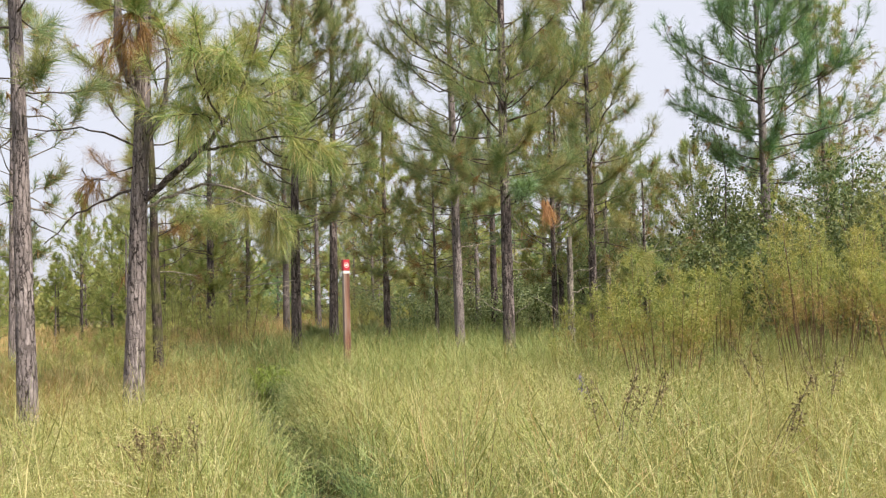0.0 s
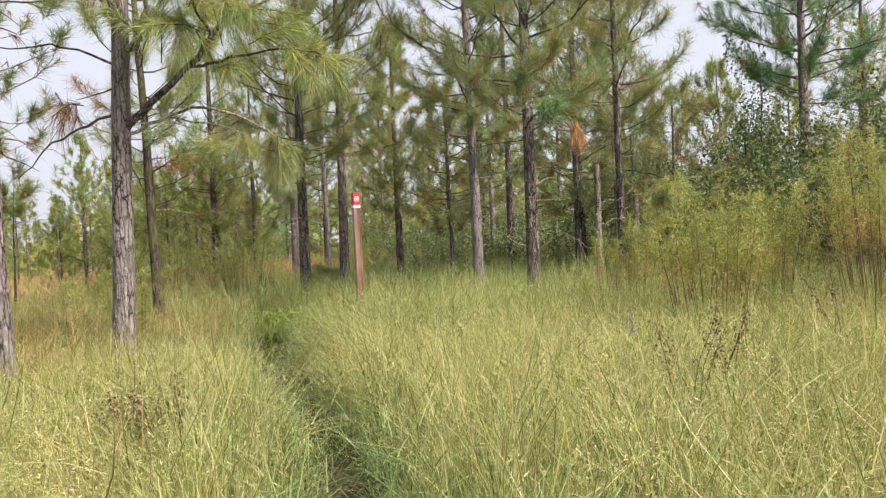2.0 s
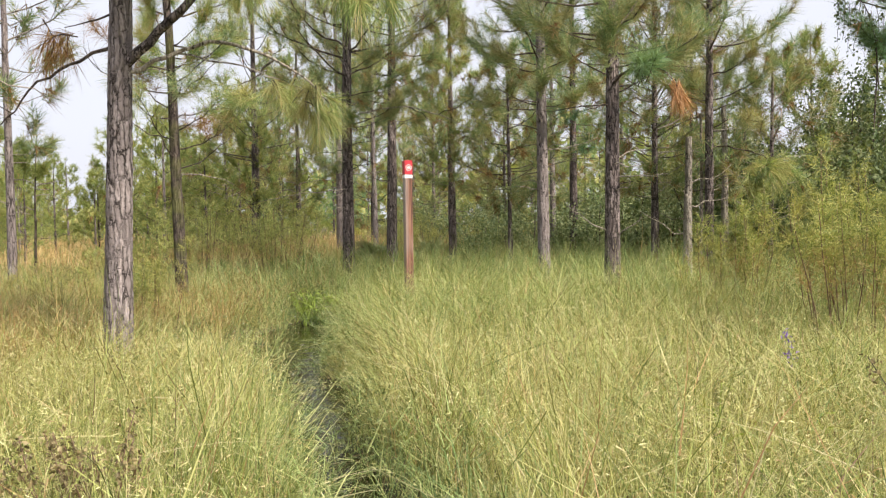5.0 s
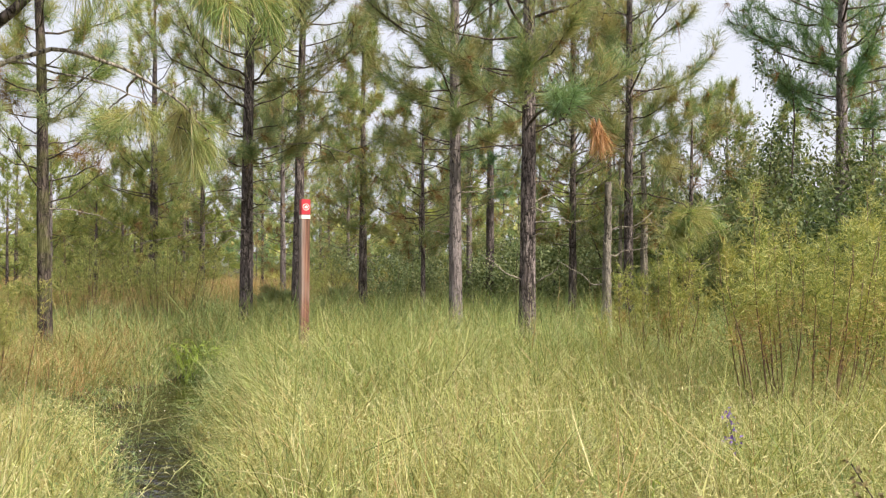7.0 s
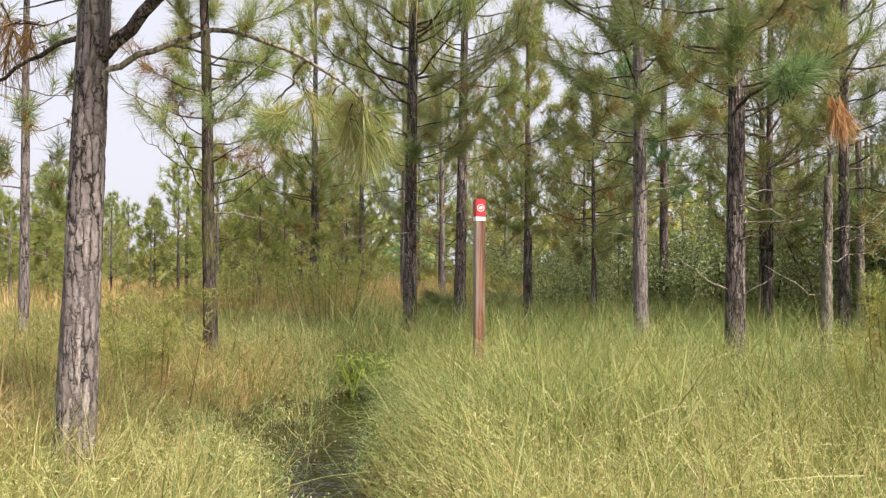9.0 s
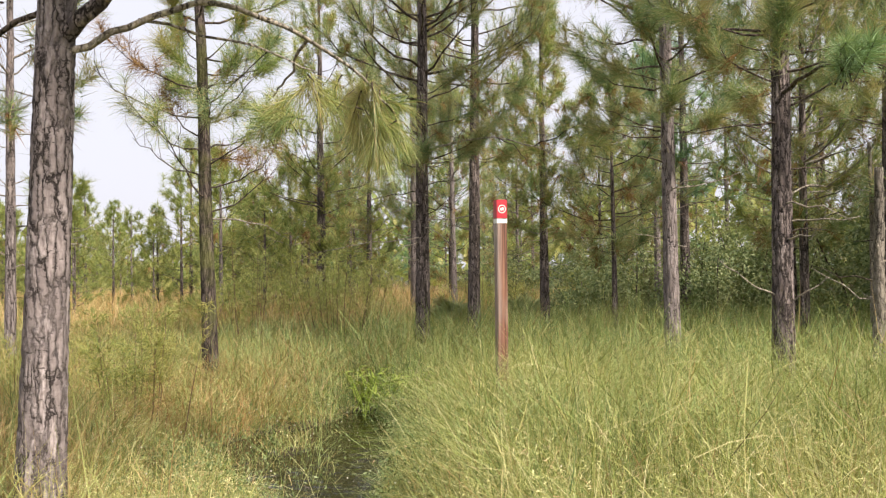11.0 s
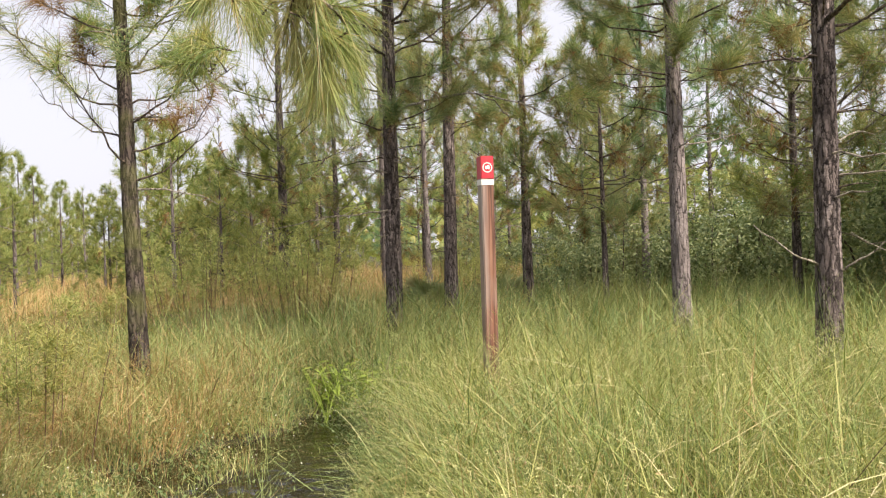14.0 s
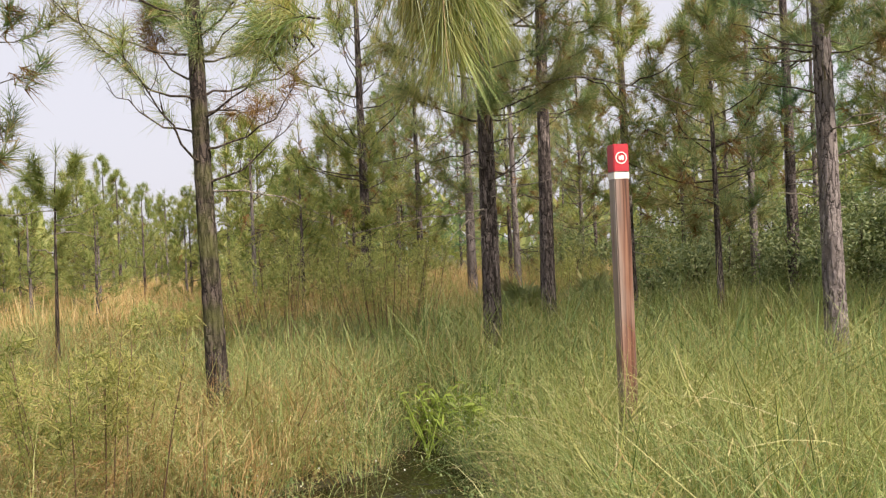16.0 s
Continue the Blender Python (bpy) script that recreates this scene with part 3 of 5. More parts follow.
def ring(r_in, r_out, y, zc, n=32):
    b = bmesh.new()
    vs = []
    for q in range(n):
        a = 2 * math.pi * q / n
        vs.append([b.verts.new((rr * math.cos(a), yy, zc + rr * math.sin(a))) for rr, yy in ((r_in, y), (r_out, y), (r_out, y + 0.0025), (r_in, y + 0.0025))])
    for q in range(n):
        p, s = vs[q], vs[(q + 1) % n]
        for c in range(4):
            b.faces.new((p[c], p[(c + 1) % 4], s[(c + 1) % 4], s[c]))
    bmesh.ops.recalc_face_normals(b, faces=b.faces)
    return b


front = -(POST_W + 0.005) / 2 - 0.0028
badge_z = POST_TOP - 0.088
part("badge_ring", ring(0.0315, 0.0385, front, badge_z), WHITE, post, "thin white ring")
b = bmesh.new()
outline = [(-0.022, -0.006), (-0.012, -0.02), (0.004, -0.012), (0.016, -0.020), (0.022, -0.004), (0.019, 0.016), (0.004, 0.021), (-0.004, 0.012), (-0.016, 0.014)]
outline = [(0.85 * x, 0.85 * z) for x, z in outline]
low = [b.verts.new((x, front, badge_z + z)) for x, z in outline]
high = [b.verts.new((x, front + 0.0025, badge_z + z)) for x, z in outline]
b.faces.new(low)
for q in range(len(low)):
    s = (q + 1) % len(low)
    b.faces.new((low[q], low[s], high[s], high[q]))
bmesh.ops.recalc_face_normals(b, faces=b.faces)
part("badge_arrow", b, WHITE, post, "white arrow emblem")

# ---- near pines ----
pine(-4.03, 8.20, 9.0, 0.092, 3.7, 1.6, 11, "slim grey-barked pine in tall grass by the trail", (-0.03, 0.0), dead=(2.0, 8), per=3, gap=0.6)
tree_b, path_b = pine(-3.385, 9.12, 9.5, 0.108, 4.6, 1.7, 12, "grey plated-bark pine with forked trunk and low drooping limb", (0.040, 0.0), dead=(2.6, 4), per=3, gap=0.6, needles=NEEDLES_BRIGHT)
tree_c, path_c = pine(-3.10, 17.57, 10.0, 0.110, 3.0, 2.0, 13, "dark-barked pine with pale flaked plates near the marker post", (0.004, 0), NEEDLES, BARK_DARK, brown=0.14, dead=(1.4, 15), per=5, gap=0.42)
pine(-2.76, 20.83, 10.5, 0.118, 3.6, 1.9, 14, "slim dark pine leaning slightly behind the marker post", (0.014, 0), NEEDLES, BARK_DARK, brown=0.16, dead=(1.6, 13), per=5, gap=0.42)
pine(0.27, 15.93, 10.5, 0.097, 3.2, 2.0, 15, "straight pine with pinkish grey flaking bark", (-0.004, 0), NEEDLES, BARK, dead=(1.6, 14), per=5, gap=0.42)
tree_f, path_f = pine(1.01, 13.63, 10.0, 0.102, 3.0, 2.0, 16, "stout dark pine with blackened lower bark and bare side twigs", (0.010, 0), NEEDLES, BARK_DARK, dead=(1.5, 9), per=5, gap=0.42)
tree_g, path_g = pine(-4.74, 14.0, 8.0, 0.084, 3.5, 1.5, 17, "thin mossy pine with sparse drooping bare branches", (-0.02, 0), NEEDLES_BRIGHT, BARK_MOSSY, dead=(1.4, 5), per=4, gap=0.5)
rg = np.random.default_rng(171)
for q in range(17):
    limb, tips, ways = Geo(), [], []
    z0 = 2.15 + 0.085 * q + rg.uniform(-0.05, 0.05)
    branch(limb, tips, ways, at_height(path_g, z0), q * 2.4 + rg.normal(0, 0.3), rg.uniform(-0.05, 0.45), rg.uniform(0.8, 1.35), 0.011, rg, rise=rg.uniform(0.2, 0.8), subs=6, leafy_from=0.3, k=9, sides=5, wob=0.16, along=2)
    mesh_part("branch", limb, TWIG, tree_g, smooth=True)
    if q % 4:
        thin = Geo()
        tufts(thin, np.array(tips)[:: (2 if q < 5 else 1)], np.array(ways)[:: (2 if q < 5 else 1)], 46, 0.26, 0.004, 2, 1.1, 0.3, 0.16, rg)
        mesh_part("crown", thin, (NEEDLES_BROWN, NEEDLES, NEEDLES_BRIGHT)[q % 3], tree_g, "sparse thin needles", kind="stuff")
pine(-8.8, 17.4, 3.0, 0.03, 2.3, 0.5, 27, "thin bent pine sapling at the field's edge", (0.05, 0), NEEDLES_FAR, TWIG, near=1, dead=(0.8, 4), per=3, gap=0.25)
pine(1.43, 24.28, 10.0, 0.115, 3.0, 2.0, 18, "slender dark pine farther back in the stand", (0, 0), NEEDLES_DARK, BARK_DARK, near=1, dead=(1.5, 6), per=5)
pine(-5.07, 27.0, 9.0, 0.12, 2.8, 2.0, 19, "slender grey pine farther back in the stand", (0, 0), NEEDLES, BARK, near=1, dead=(1.5, 6), per=5)
pine(-3.84, 25.71, 7.5, 0.085, 2.2, 1.7, 20, "thin pale pine sapling with brown lower needles", (0, 0), NEEDLES_BRIGHT, BARK, near=1, dead=(1.0, 5), brown=0.2)
pine(-1.50, 21.9, 6.9, 0.105, 2.2, 1.35, 21, "full bright-crowned pine with rusty lower needles", (0, 0), NEEDLES_BRIGHT, BARK_DARK, near=1, dead=(1.2, 8), per=5, gap=0.36, brown=0.22)
pine(6.85, 17.76, 9.5, 0.125, 3.8, 2.5, 22, "open-crowned pine standing above the thicket", (0, 0), NEEDLES_DARK, BARK, near=2, dead=(2.5, 4), per=6, gap=0.42, tuft=(70, 0.30, 0.0066, 1))
pine(-7.27, 14.2, 7.5, 0.07, 2.4, 1.5, 23, "thin pine with brown hanging needles", (0.0, 0), NEEDLES, BARK, near=1, dead=(1.5, 6), brown=0.3)
pine(-6.7, 24.2, 8.5, 0.12, 2.0, 2.0, 24, "bushy pine rising behind feathery shrubs", (0, 0), NEEDLES_BRIGHT, BARK_DARK, near=1, brown=0.12, gap=0.42)
pine(-6.41, 27.5, 7.5, 0.09, 1.9, 1.9, 25, "young pine with rusty lower needles", (0, 0), NEEDLES, BARK_DARK, near=1, brown=0.2, gap=0.42)
pine(1.03, 26.3, 7.5, 0.10, 1.9, 1.8, 26, "small pine with brown lower needles", (0, 0), NEEDLES, BARK, near=1, brown=0.2, gap=0.42)
# the low limbs of the forked pine
fork = (-3.28, 9.11, 2.56)
add_limb(tree_b, [fork, (-2.95, 9.06, 2.82), (-2.55, 8.98, 3.12), (-2.2, 8.92, 3.5), (-1.95, 8.9, 4.1), (-1.8, 8.9, 4.7)], 0.042, 0.012, BARK_DARK, "dark rising lower limb")
add_limb(tree_b, [(-2.55, 8.98, 3.12), (-2.1, 8.8, 3.15), (-1.6, 8.75, 3.2), (-1.25, 8.75, 3.1)], 0.018, 0.005, TWIG)
add_limb(tree_b, [(-2.2, 8.92, 3.5), (-1.7, 9.1, 3.75), (-1.3, 9.2, 4.1)], 0.016, 0.005, TWIG)
add_limb(tree_b, [(-2.3, 8.95, 3.35), (-2.5, 8.7, 3.8), (-2.55, 8.6, 4.3)], 0.016, 0.005, TWIG)
add_tufts(tree_b, (-2.25, 8.75, 3.78), (0.95, 0.7, 0.88), 58, (0.1, -0.3, 0.15), NEEDLES_BRIGHT, 601, 150, 0.33, 0.0048, droop=0.42, spread=0.85, twig=0.4, back=0.36)
add_tufts(tree_b, (-1.5, 8.85, 3.05), (0.5, 0.5, 0.22), 12, (0.3, -0.3, -0.2), NEEDLES_BRIGHT, 602, 130, 0.31, 0.005, droop=0.45, spread=0.8, twig=0.3, back=0.3)
add_limb(tree_b, [(-3.29, 9.12, 2.48), (-2.95, 9.2, 2.68), (-2.55, 9.32, 2.80), (-2.3, 9.85, 2.78), (-2.09, 10.41, 2.64), (-1.95, 10.6, 2.45)], 0.020, 0.006, PALE_TWIG, "pale bare drooping limb")
add_limb(tree_b, [(-2.9, 9.2, 2.69), (-2.5, 9.7, 2.66), (-2.3, 10.1, 2.62)], 0.009, 0.004, PALE_TWIG)
add_limb(tree_b, [(-2.3, 9.95, 2.76), (-2.75, 10.9, 2.78), (-3.2, 11.8, 2.86)], 0.011, 0.005, PALE_TWIG)
add_tufts(tree_b, (-2.0, 10.58, 2.34), (0.14, 0.18, 0.24), 9, (0.3, 0.1, -0.9), NEEDLES_BRIGHT, 603, 105, 0.29, 0.0034, droop=0.3, spread=0.62)
add_tufts(tree_b, (-2.14, 10.48, 2.44), (0.16, 0.18, 0.18), 7, (-0.1, 0.1, -0.8), NEEDLES, 608, 105, 0.28, 0.0034, droop=0.3, spread=0.65)
add_tufts(tree_b, (-2.42, 10.35, 2.52), (0.14, 0.2, 0.08), 4, (-0.3, 0.1, -0.7), NEEDLES_BRIGHT, 604, 115, 0.28, 0.0036, droop=0.35, spread=0.85)
add_tufts(tree_b, (-3.3, 12.0, 2.74), (0.32, 0.3, 0.22), 13, (-0.5, 0.0, 0.3), NEEDLES_BRIGHT, 605, 90, 0.28, 0.0042, droop=0.3)
add_limb(tree_b, [(-3.23, 9.12, 3.75), (-3.42, 9.12, 3.98), (-3.50, 9.1, 4.4), (-3.48, 9.1, 5.2), (-3.6, 9.1, 6.2)], 0.062, 0.03, BARK, "second leader of the forked trunk")
add_limb(tree_b, [(-3.24, 9.12, 3.28), (-3.05, 9.1, 3.45), (-2.95, 9.08, 3.8), (-2.93, 9.0, 4.5)], 0.04, 0.015, BARK, "short pale side limb")
add_limb(tree_b, [(-3.3, 9.1, 2.75), (-3.7, 9.15, 2.62), (-4.1, 9.3, 2.45), (-4.5, 9.5, 2.2)], 0.016, 0.005, TWIG, "bare dead branch", "dead_branch")
add_limb(tree_b, [(-3.3, 9.1, 3.2), (-3.75, 9.0, 3.4), (-4.2, 8.9, 3.35), (-4.7, 8.8, 3.42)], 0.013, 0.004, TWIG, "bare dead branch", "dead_branch")
add_tufts(tree_b, (-3.28, 8.95, 4.3), (0.5, 0.4, 0.5), 24, (0, 0, -0.9), NEEDLES_BROWN, 606, 60, 0.28, 0.0045, "dead_needles", "hanging brown dead needles", 0.6, 0.6)
add_tufts(tree_b, (-3.9, 9.3, 2.75), (0.25, 0.25, 0.2), 6, (-0.2, 0, -0.7), NEEDLES_BROWN, 607, 50, 0.26, 0.0045, "dead_needles", "hanging brown dead needles", 0.5, 0.7)
# the front limb of the stout pine, with its dead orange tuft
add_limb(tree_f, [(1.05, 13.6, 3.05), (1.15, 12.9, 3.12), (1.2, 12.3, 3.02), (1.15, 11.85, 2.95)], 0.02, 0.006, TWIG)
add_limb(tree_f, [(1.2, 12.3, 3.02), (1.38, 12.0, 2.95), (1.47, 11.8, 2.72)], 0.009, 0.005, TWIG)
add_tufts(tree_f, (1.15, 11.9, 2.98), (0.28, 0.3, 0.16), 12, (0.1, -0.4, 0.4), NEEDLES_DARK, 611, 80, 0.28, 0.0045)
add_tufts(tree_f, (1.47, 11.8, 2.62), (0.11, 0.09, 0.07), 6, (0.15, 0, -1.0), NEEDLES_DEAD, 612, 70, 0.24, 0.005, "dead_orange_tuft", "drooping tuft of dead orange needles", 0.3, 0.42, 0.1)
add_limb(tree_f, [(0.98, 13.6, 1.18), (0.75, 13.55, 1.30), (0.45, 13.5, 1.52)], 0.010, 0.004, PALE_TWIG, "pale dead stub", "dead_branch")
add_limb(tree_f, [(1.08, 13.6, 1.15), (1.22, 13.5, 1.22), (1.36, 13.45, 1.36)], 0.010, 0.004, PALE_TWIG, "pale dead stub", "dead_branch")
# the slim pine behind the snag, with a low bright bough
tree_h, path_h = pine(2.92, 16.5, 9.0, 0.078, 3.2, 1.8, 28, "slim dark pine behind a broken snag", (0.0, 0), NEEDLES, BARK_DARK, dead=(1.2, 8), per=5, gap=0.45)
add_limb(tree_h, [(2.95, 16.5, 2.45), (3.25, 16.2, 2.42), (3.6, 15.95, 2.25), (3.95, 15.8, 1.95)], 0.014, 0.005, TWIG)
add_limb(tree_h, [(2.95, 16.5, 2.75), (3.2, 16.1, 2.85), (3.5, 15.8, 2.75)], 0.012, 0.005, TWIG)
add_tufts(tree_h, (3.62, 15.75, 1.98), (0.50, 0.35, 0.42), 26, (0.5, -0.2, -0.2), NEEDLES_BRIGHT, 631, 110, 0.29, 0.0058, droop=0.35, spread=0.85)
add_tufts(tree_h, (3.35, 15.9, 2.8), (0.3, 0.3, 0.15), 8, (0.3, -0.3, 0.2), NEEDLES, 632, 80, 0.29, 0.0055)
# the long arched branch behind the post
add_limb(tree_c, [(-3.07, 17.5, 3.15), (-2.55, 17.3, 3.30), (-2.0, 17.1, 3.32), (-1.4, 16.95, 3.14), (-0.75, 16.8, 2.82)], 0.018, 0.006, PALE_TWIG, "long arched pale branch")
add_limb(tree_c, [(-2.0, 17.1, 3.32), (-1.6, 16.9, 3.1), (-1.45, 16.8, 2.8)], 0.009, 0.004, TWIG)
add_limb(tree_c, [(-1.4, 16.95, 3.14), (-1.0, 16.7, 3.25), (-0.7, 16.5, 3.4)], 0.009, 0.004, TWIG)
add_tufts(tree_c, (-0.72, 16.7, 3.15), (0.35, 0.35, 0.35), 14, (0.3, -0.2, -0.1), NEEDLES_BRIGHT, 621, 60, 0.28, 0.006)
add_limb(tree_c, [(-3.12, 17.5, 1.95), (-3.6, 17.3, 1.88), (-4.1, 17.2, 1.84), (-4.65, 17.1, 1.72)], 0.012, 0.004, PALE_TWIG, "long bare pale branch", "dead_branch")
# fuller young pines that close the view between the stems
for q, (x, y, h, c, w) in enumerate(((-0.2, 21.0, 5.2, 2.3, 1.6), (0.9, 29.6, 7.6, 1.8, 2.2), (3.0, 21.6, 8.5, 2.6, 2.2), (2.4, 18.4, 7.5, 2.6, 2.0), (-4.6, 30.2, 7.0, 1.6, 2.1), (-8.3, 26.6, 4.6, 1.2, 1.6), (-7.9, 31.0, 6.5, 1.4, 2.0), (4.8, 26.2, 9.0, 2.4, 2.3), (-2.9, 34.0, 8.0, 1.6, 2.3), (-10.6, 29.5, 4.0, 0.9, 1.4), (7.2, 24.0, 5.8, 1.8, 1.8), (4.1, 17.2, 4.4, 1.6, 1.4), (-0.3, 27.6, 5.4, 2.2, 1.7), (9.4, 20.5, 8.6, 3.2, 2.3))):
    pine(x, y, h, 0.025 + 0.0065 * h, 0.7 * c, w, 400 + q, "full-crowned young pine behind the front stems", (0, 0), (NEEDLES, NEEDLES_BRIGHT, NEEDLES_FAR, NEEDLES)[q % 4], BARK_DARK, near=1, brown=0.24, gap=0.40, per=5, group="young pines")

# ---- broken snags ----
def snag(x, y, height, r0, seed, label, leanx=0.0):
    r = np.random.default_rng(seed)
    top = tagged(new("dead_snag"), label, "dead tree", "bare snags")
    top.location = (x, y, 0)
    path = trunk_path(0, 0, height, (leanx, 0), r)
    gg = Geo()
    z = np.linspace(-0.15, height, 60)
    p = np.stack([np.interp(z, path[:, 2], path[:, i]) for i in range(3)], 1)
    tube(gg, p, r0 * (1 - 0.45 * np.clip(z / height, 0, 1)), 10, 0.05, r)
    mesh_part("trunk", gg, DEADWOOD, top, smooth=True)
    for q in range(5):
        gg = Geo()
        p = curve_pts(at_height(path, r.uniform(0.4, 0.9) * height), r.uniform(0, 6.28), r.uniform(0, 0.5), r.uniform(0.2, 0.8), 0.2, 5, 0.2, r)
        tube(gg, p, np.linspace(0.010, 0.003, 5), 4, r=r)
        mesh_part("branch_stub", gg, PALE_TWIG, top, smooth=True)
    return top


snag(2.17, 14.65, 2.45, 0.075, 31, "bare grey broken snag with peeled top")
snag(3.35, 17.2, 3.2, 0.072, 33, "thick dark dead trunk among shrubs")
snag(3.0, 17.4, 3.1, 0.04, 34, "thin pale dead trunk among shrubs")
snag(4.6, 20.5, 3.7, 0.045, 35, "thin pale dead trunk among shrubs")
snag(5.09, 22.3, 4.0, 0.05, 36, "thin pale dead trunk among shrubs")

# ---- far pines ----
FAR = []
for q, (mat, bk) in enumerate(((NEEDLES_FAR, BARK), (NEEDLES, BARK_DARK), (NEEDLES_FAR, BARK_DARK), (NEEDLES_DARK, BARK_DARK), (NEEDLES_FAR, BARK))):
    kind = [("bushy young pine in the distant stand", 4.8, 0.07, 0.6, 1.5, 0.36), ("tall slim pine deep in the stand", 8.5, 0.08, 1.4, 2.1, 0.5), ("dense young pine at the field's edge", 6.0, 0.08, 0.9, 1.8, 0.4), ("dark slim pine deep in the stand", 9.5, 0.085, 1.6, 2.1, 0.5), ("small bushy pine in the open field", 3.6, 0.05, 0.4, 1.2, 0.34)][q]
    t, _ = pine(0, 0, kind[1], kind[2], kind[3], kind[4], 50 + q, kind[0], needles=mat, bark=bk, near=0, dead=(1.0, 5 if q in (1, 3) else 0), gap=kind[5], brown=0.05, group="distant pines")
    FAR.append(t)
r = np.random.default_rng(5)
spots = []
for x0, x1, y0, y1, n, kinds in ((-38, -10, 33, 56, 46, (0, 2, 4, 0)), (-12, 3, 36, 58, 24, (1, 2, 3, 0)), (3, 24, 28, 52, 30, (2, 3, 2, 0)), (-22, -12, 24, 31, 4, (4, 0)), (10, 22, 12, 26, 9, (3, 1, 2)), (-24, -9.5, 28, 38, 13, (0, 2))):
    for q in range(n):
        spots.append((r.uniform(x0, x1), r.uniform(y0, y1), kinds[r.integers(len(kinds))], r.uniform(0.75, 1.2)))
for q in range(30):
    a, d = radians(14 + 1.35 * q + r.uniform(-1.5, 1.5)), r.uniform(18, 27) if q % 2 else r.uniform(24, 33)
    k = int(r.choice([0, 2, 0, 4]))
    spots.append((-1.0 - math.sin(a) * d, 6.5 + math.cos(a) * d, k, r.uniform(0.8, 1.05) * (0.95, 1, 0.75, 1, 1.2)[k]))
used = set()
for x, y, k, s in spots:
    m = pose(x, y, 0, 0, 0, r.uniform(0, 360))
    if k in used:
        t = copy_thing(FAR[k], m)
    else:
        t = FAR[k]
        t.matrix_basis = m
        used.add(k)
    s = s * (0.85 if x < -9 else 1.0)
    t.scale = (s, s, s * r.uniform(0.9, 1.1))

# hazy woods that close the horizon
r = np.random.default_rng(77)
n = 14000
ang = r.uniform(0, 6.283, n)
dist = r.uniform(62, 100, n)
top_z = 4.5 + 2.5 * np.sin(ang * 3 + 1) + 1.5 * np.sin(ang * 17) + 1.0 * np.sin(ang * 41)
gg = Geo()
leaves(gg, np.stack([np.sin(ang) * dist, np.cos(ang) * dist, top_z * r.uniform(0, 1, n) ** 0.8], 1), r.normal(0, 1, (n, 3)) + [0, 0, 0.6], r.uniform(1.0, 2.4, n), r.uniform(0.5, 1.2, n), r)
tagged(new("far_woods", gg.mesh("far_woods", NEEDLES_FAR)), "distant green woods along the horizon", "woods", kind="stuff")

# ---- shrubs ----
def feathery(x, y, height, spread, seed, label, foliage=None, stems=16, leafy_from=0.45, density=90, rust=0.3, name="feathery_shrub", leaf_w=0.0062, stem_r=0.0075):
    """Wand-like stems from one foot, bare and rusty below, with plumes of fine leaves above."""
    r = np.random.default_rng(seed)
    top = tagged(new(name), label, "shrub", "feathery shrubs")
    top.location = (x, y, 0)
    leaf, old = Geo(), Geo()
    for q in range(stems):
        az = r.uniform(0, 6.28)
        out = spread * math.sqrt(r.random())
        h = height * r.uniform(0.65, 1.05) * (1 - 0.25 * out / spread)
        foot = 0.55 * out
        out = 0.45 * out
        el = math.atan2(h, out)
        p = curve_pts((math.cos(az) * foot + r.normal(0, 0.04), math.sin(az) * foot + r.normal(0, 0.04), 0), az, el - 0.1, math.hypot(h, out), 0.12, 8, 0.06, r)
        wood = Geo()
        tube(wood, p, np.linspace(stem_r, stem_r * 0.28, 8), 4, r=r)
        mesh_part("stem", wood, RUST, top, "thin reddish brown stem", smooth=True)
        n, shoots = density, max(9, density // 18)
        sj = np.sort(r.uniform(leafy_from, 1.0, shoots)) * 6.999
        out_j = unit(r.normal(0, 1, (shoots, 3)) * [1, 1, 0.15]) * 0.75 + [0, 0, 1.0]
        len_j = (0.42 * (1.2 - sj / 7) * spread / 0.8 + 0.07) * r.uniform(0.6, 1.2, shoots)
        pick = r.integers(shoots, size=n)
        s = sj[pick]
        i = s.astype(int)
        fr = (s - i)[:, None]
        b0 = p[i] * (1 - fr) + p[np.minimum(i + 1, 7)] * fr
        base = b0 + unit(out_j)[pick] * (len_j[pick] * r.random(n) ** 0.8)[:, None] + r.normal(0, 0.012, (n, 3))
        way = out_j[pick] * 0.6 + r.normal(0, 0.55, (n, 3))
        low = (s / 7 < leafy_from + 0.16) & (r.random(n) < rust)
        strips(leaf, base[~low], way[~low], r.uniform(0.05, 0.105, (~low).sum()) * (leaf_w / 0.0062) ** 0.4, leaf_w, 0.0, 0.15, 1, r=r)
        if low.any():
            strips(old, base[low], way[low], 0.07, 0.006, 0.0, 0.1, 1, r=r)
    mesh_part("foliage", leaf, foliage or FENNEL, top, kind="stuff")
    if old.n:
        mesh_part("dead_foliage", old, RUSTY_SEDGE, top, "rusty withered lower leaves", kind="stuff")
    return top


LAB = "yellow-green feathery shrub with bare reddish stems in grass"
for q, (x, y, h, s, st) in enumerate(((2.45, 9.7, 2.0, 0.6, 26), (1.95, 11.6, 1.85, 0.45, 18), (3.6, 12.4, 1.9, 0.55, 18), (4.5, 10.3, 2.55, 0.8, 30), (5.4, 9.4, 2.75, 0.85, 30), (6.2, 11.0, 3.0, 0.95, 28), (7.2, 9.4, 2.8, 0.95, 26), (5.6, 13.2, 2.9, 0.9, 24), (7.6, 12.6, 3.2, 1.1, 26), (3.45, 11.0, 2.15, 0.6, 24))):
    feathery(x, y, h, s, 100 + q, LAB, FENNEL if q not in (4, 6, 7) else FENNEL_DULL, st, 0.46, 430, 0.75 if q in (3, 4, 5, 6) else 0.5)
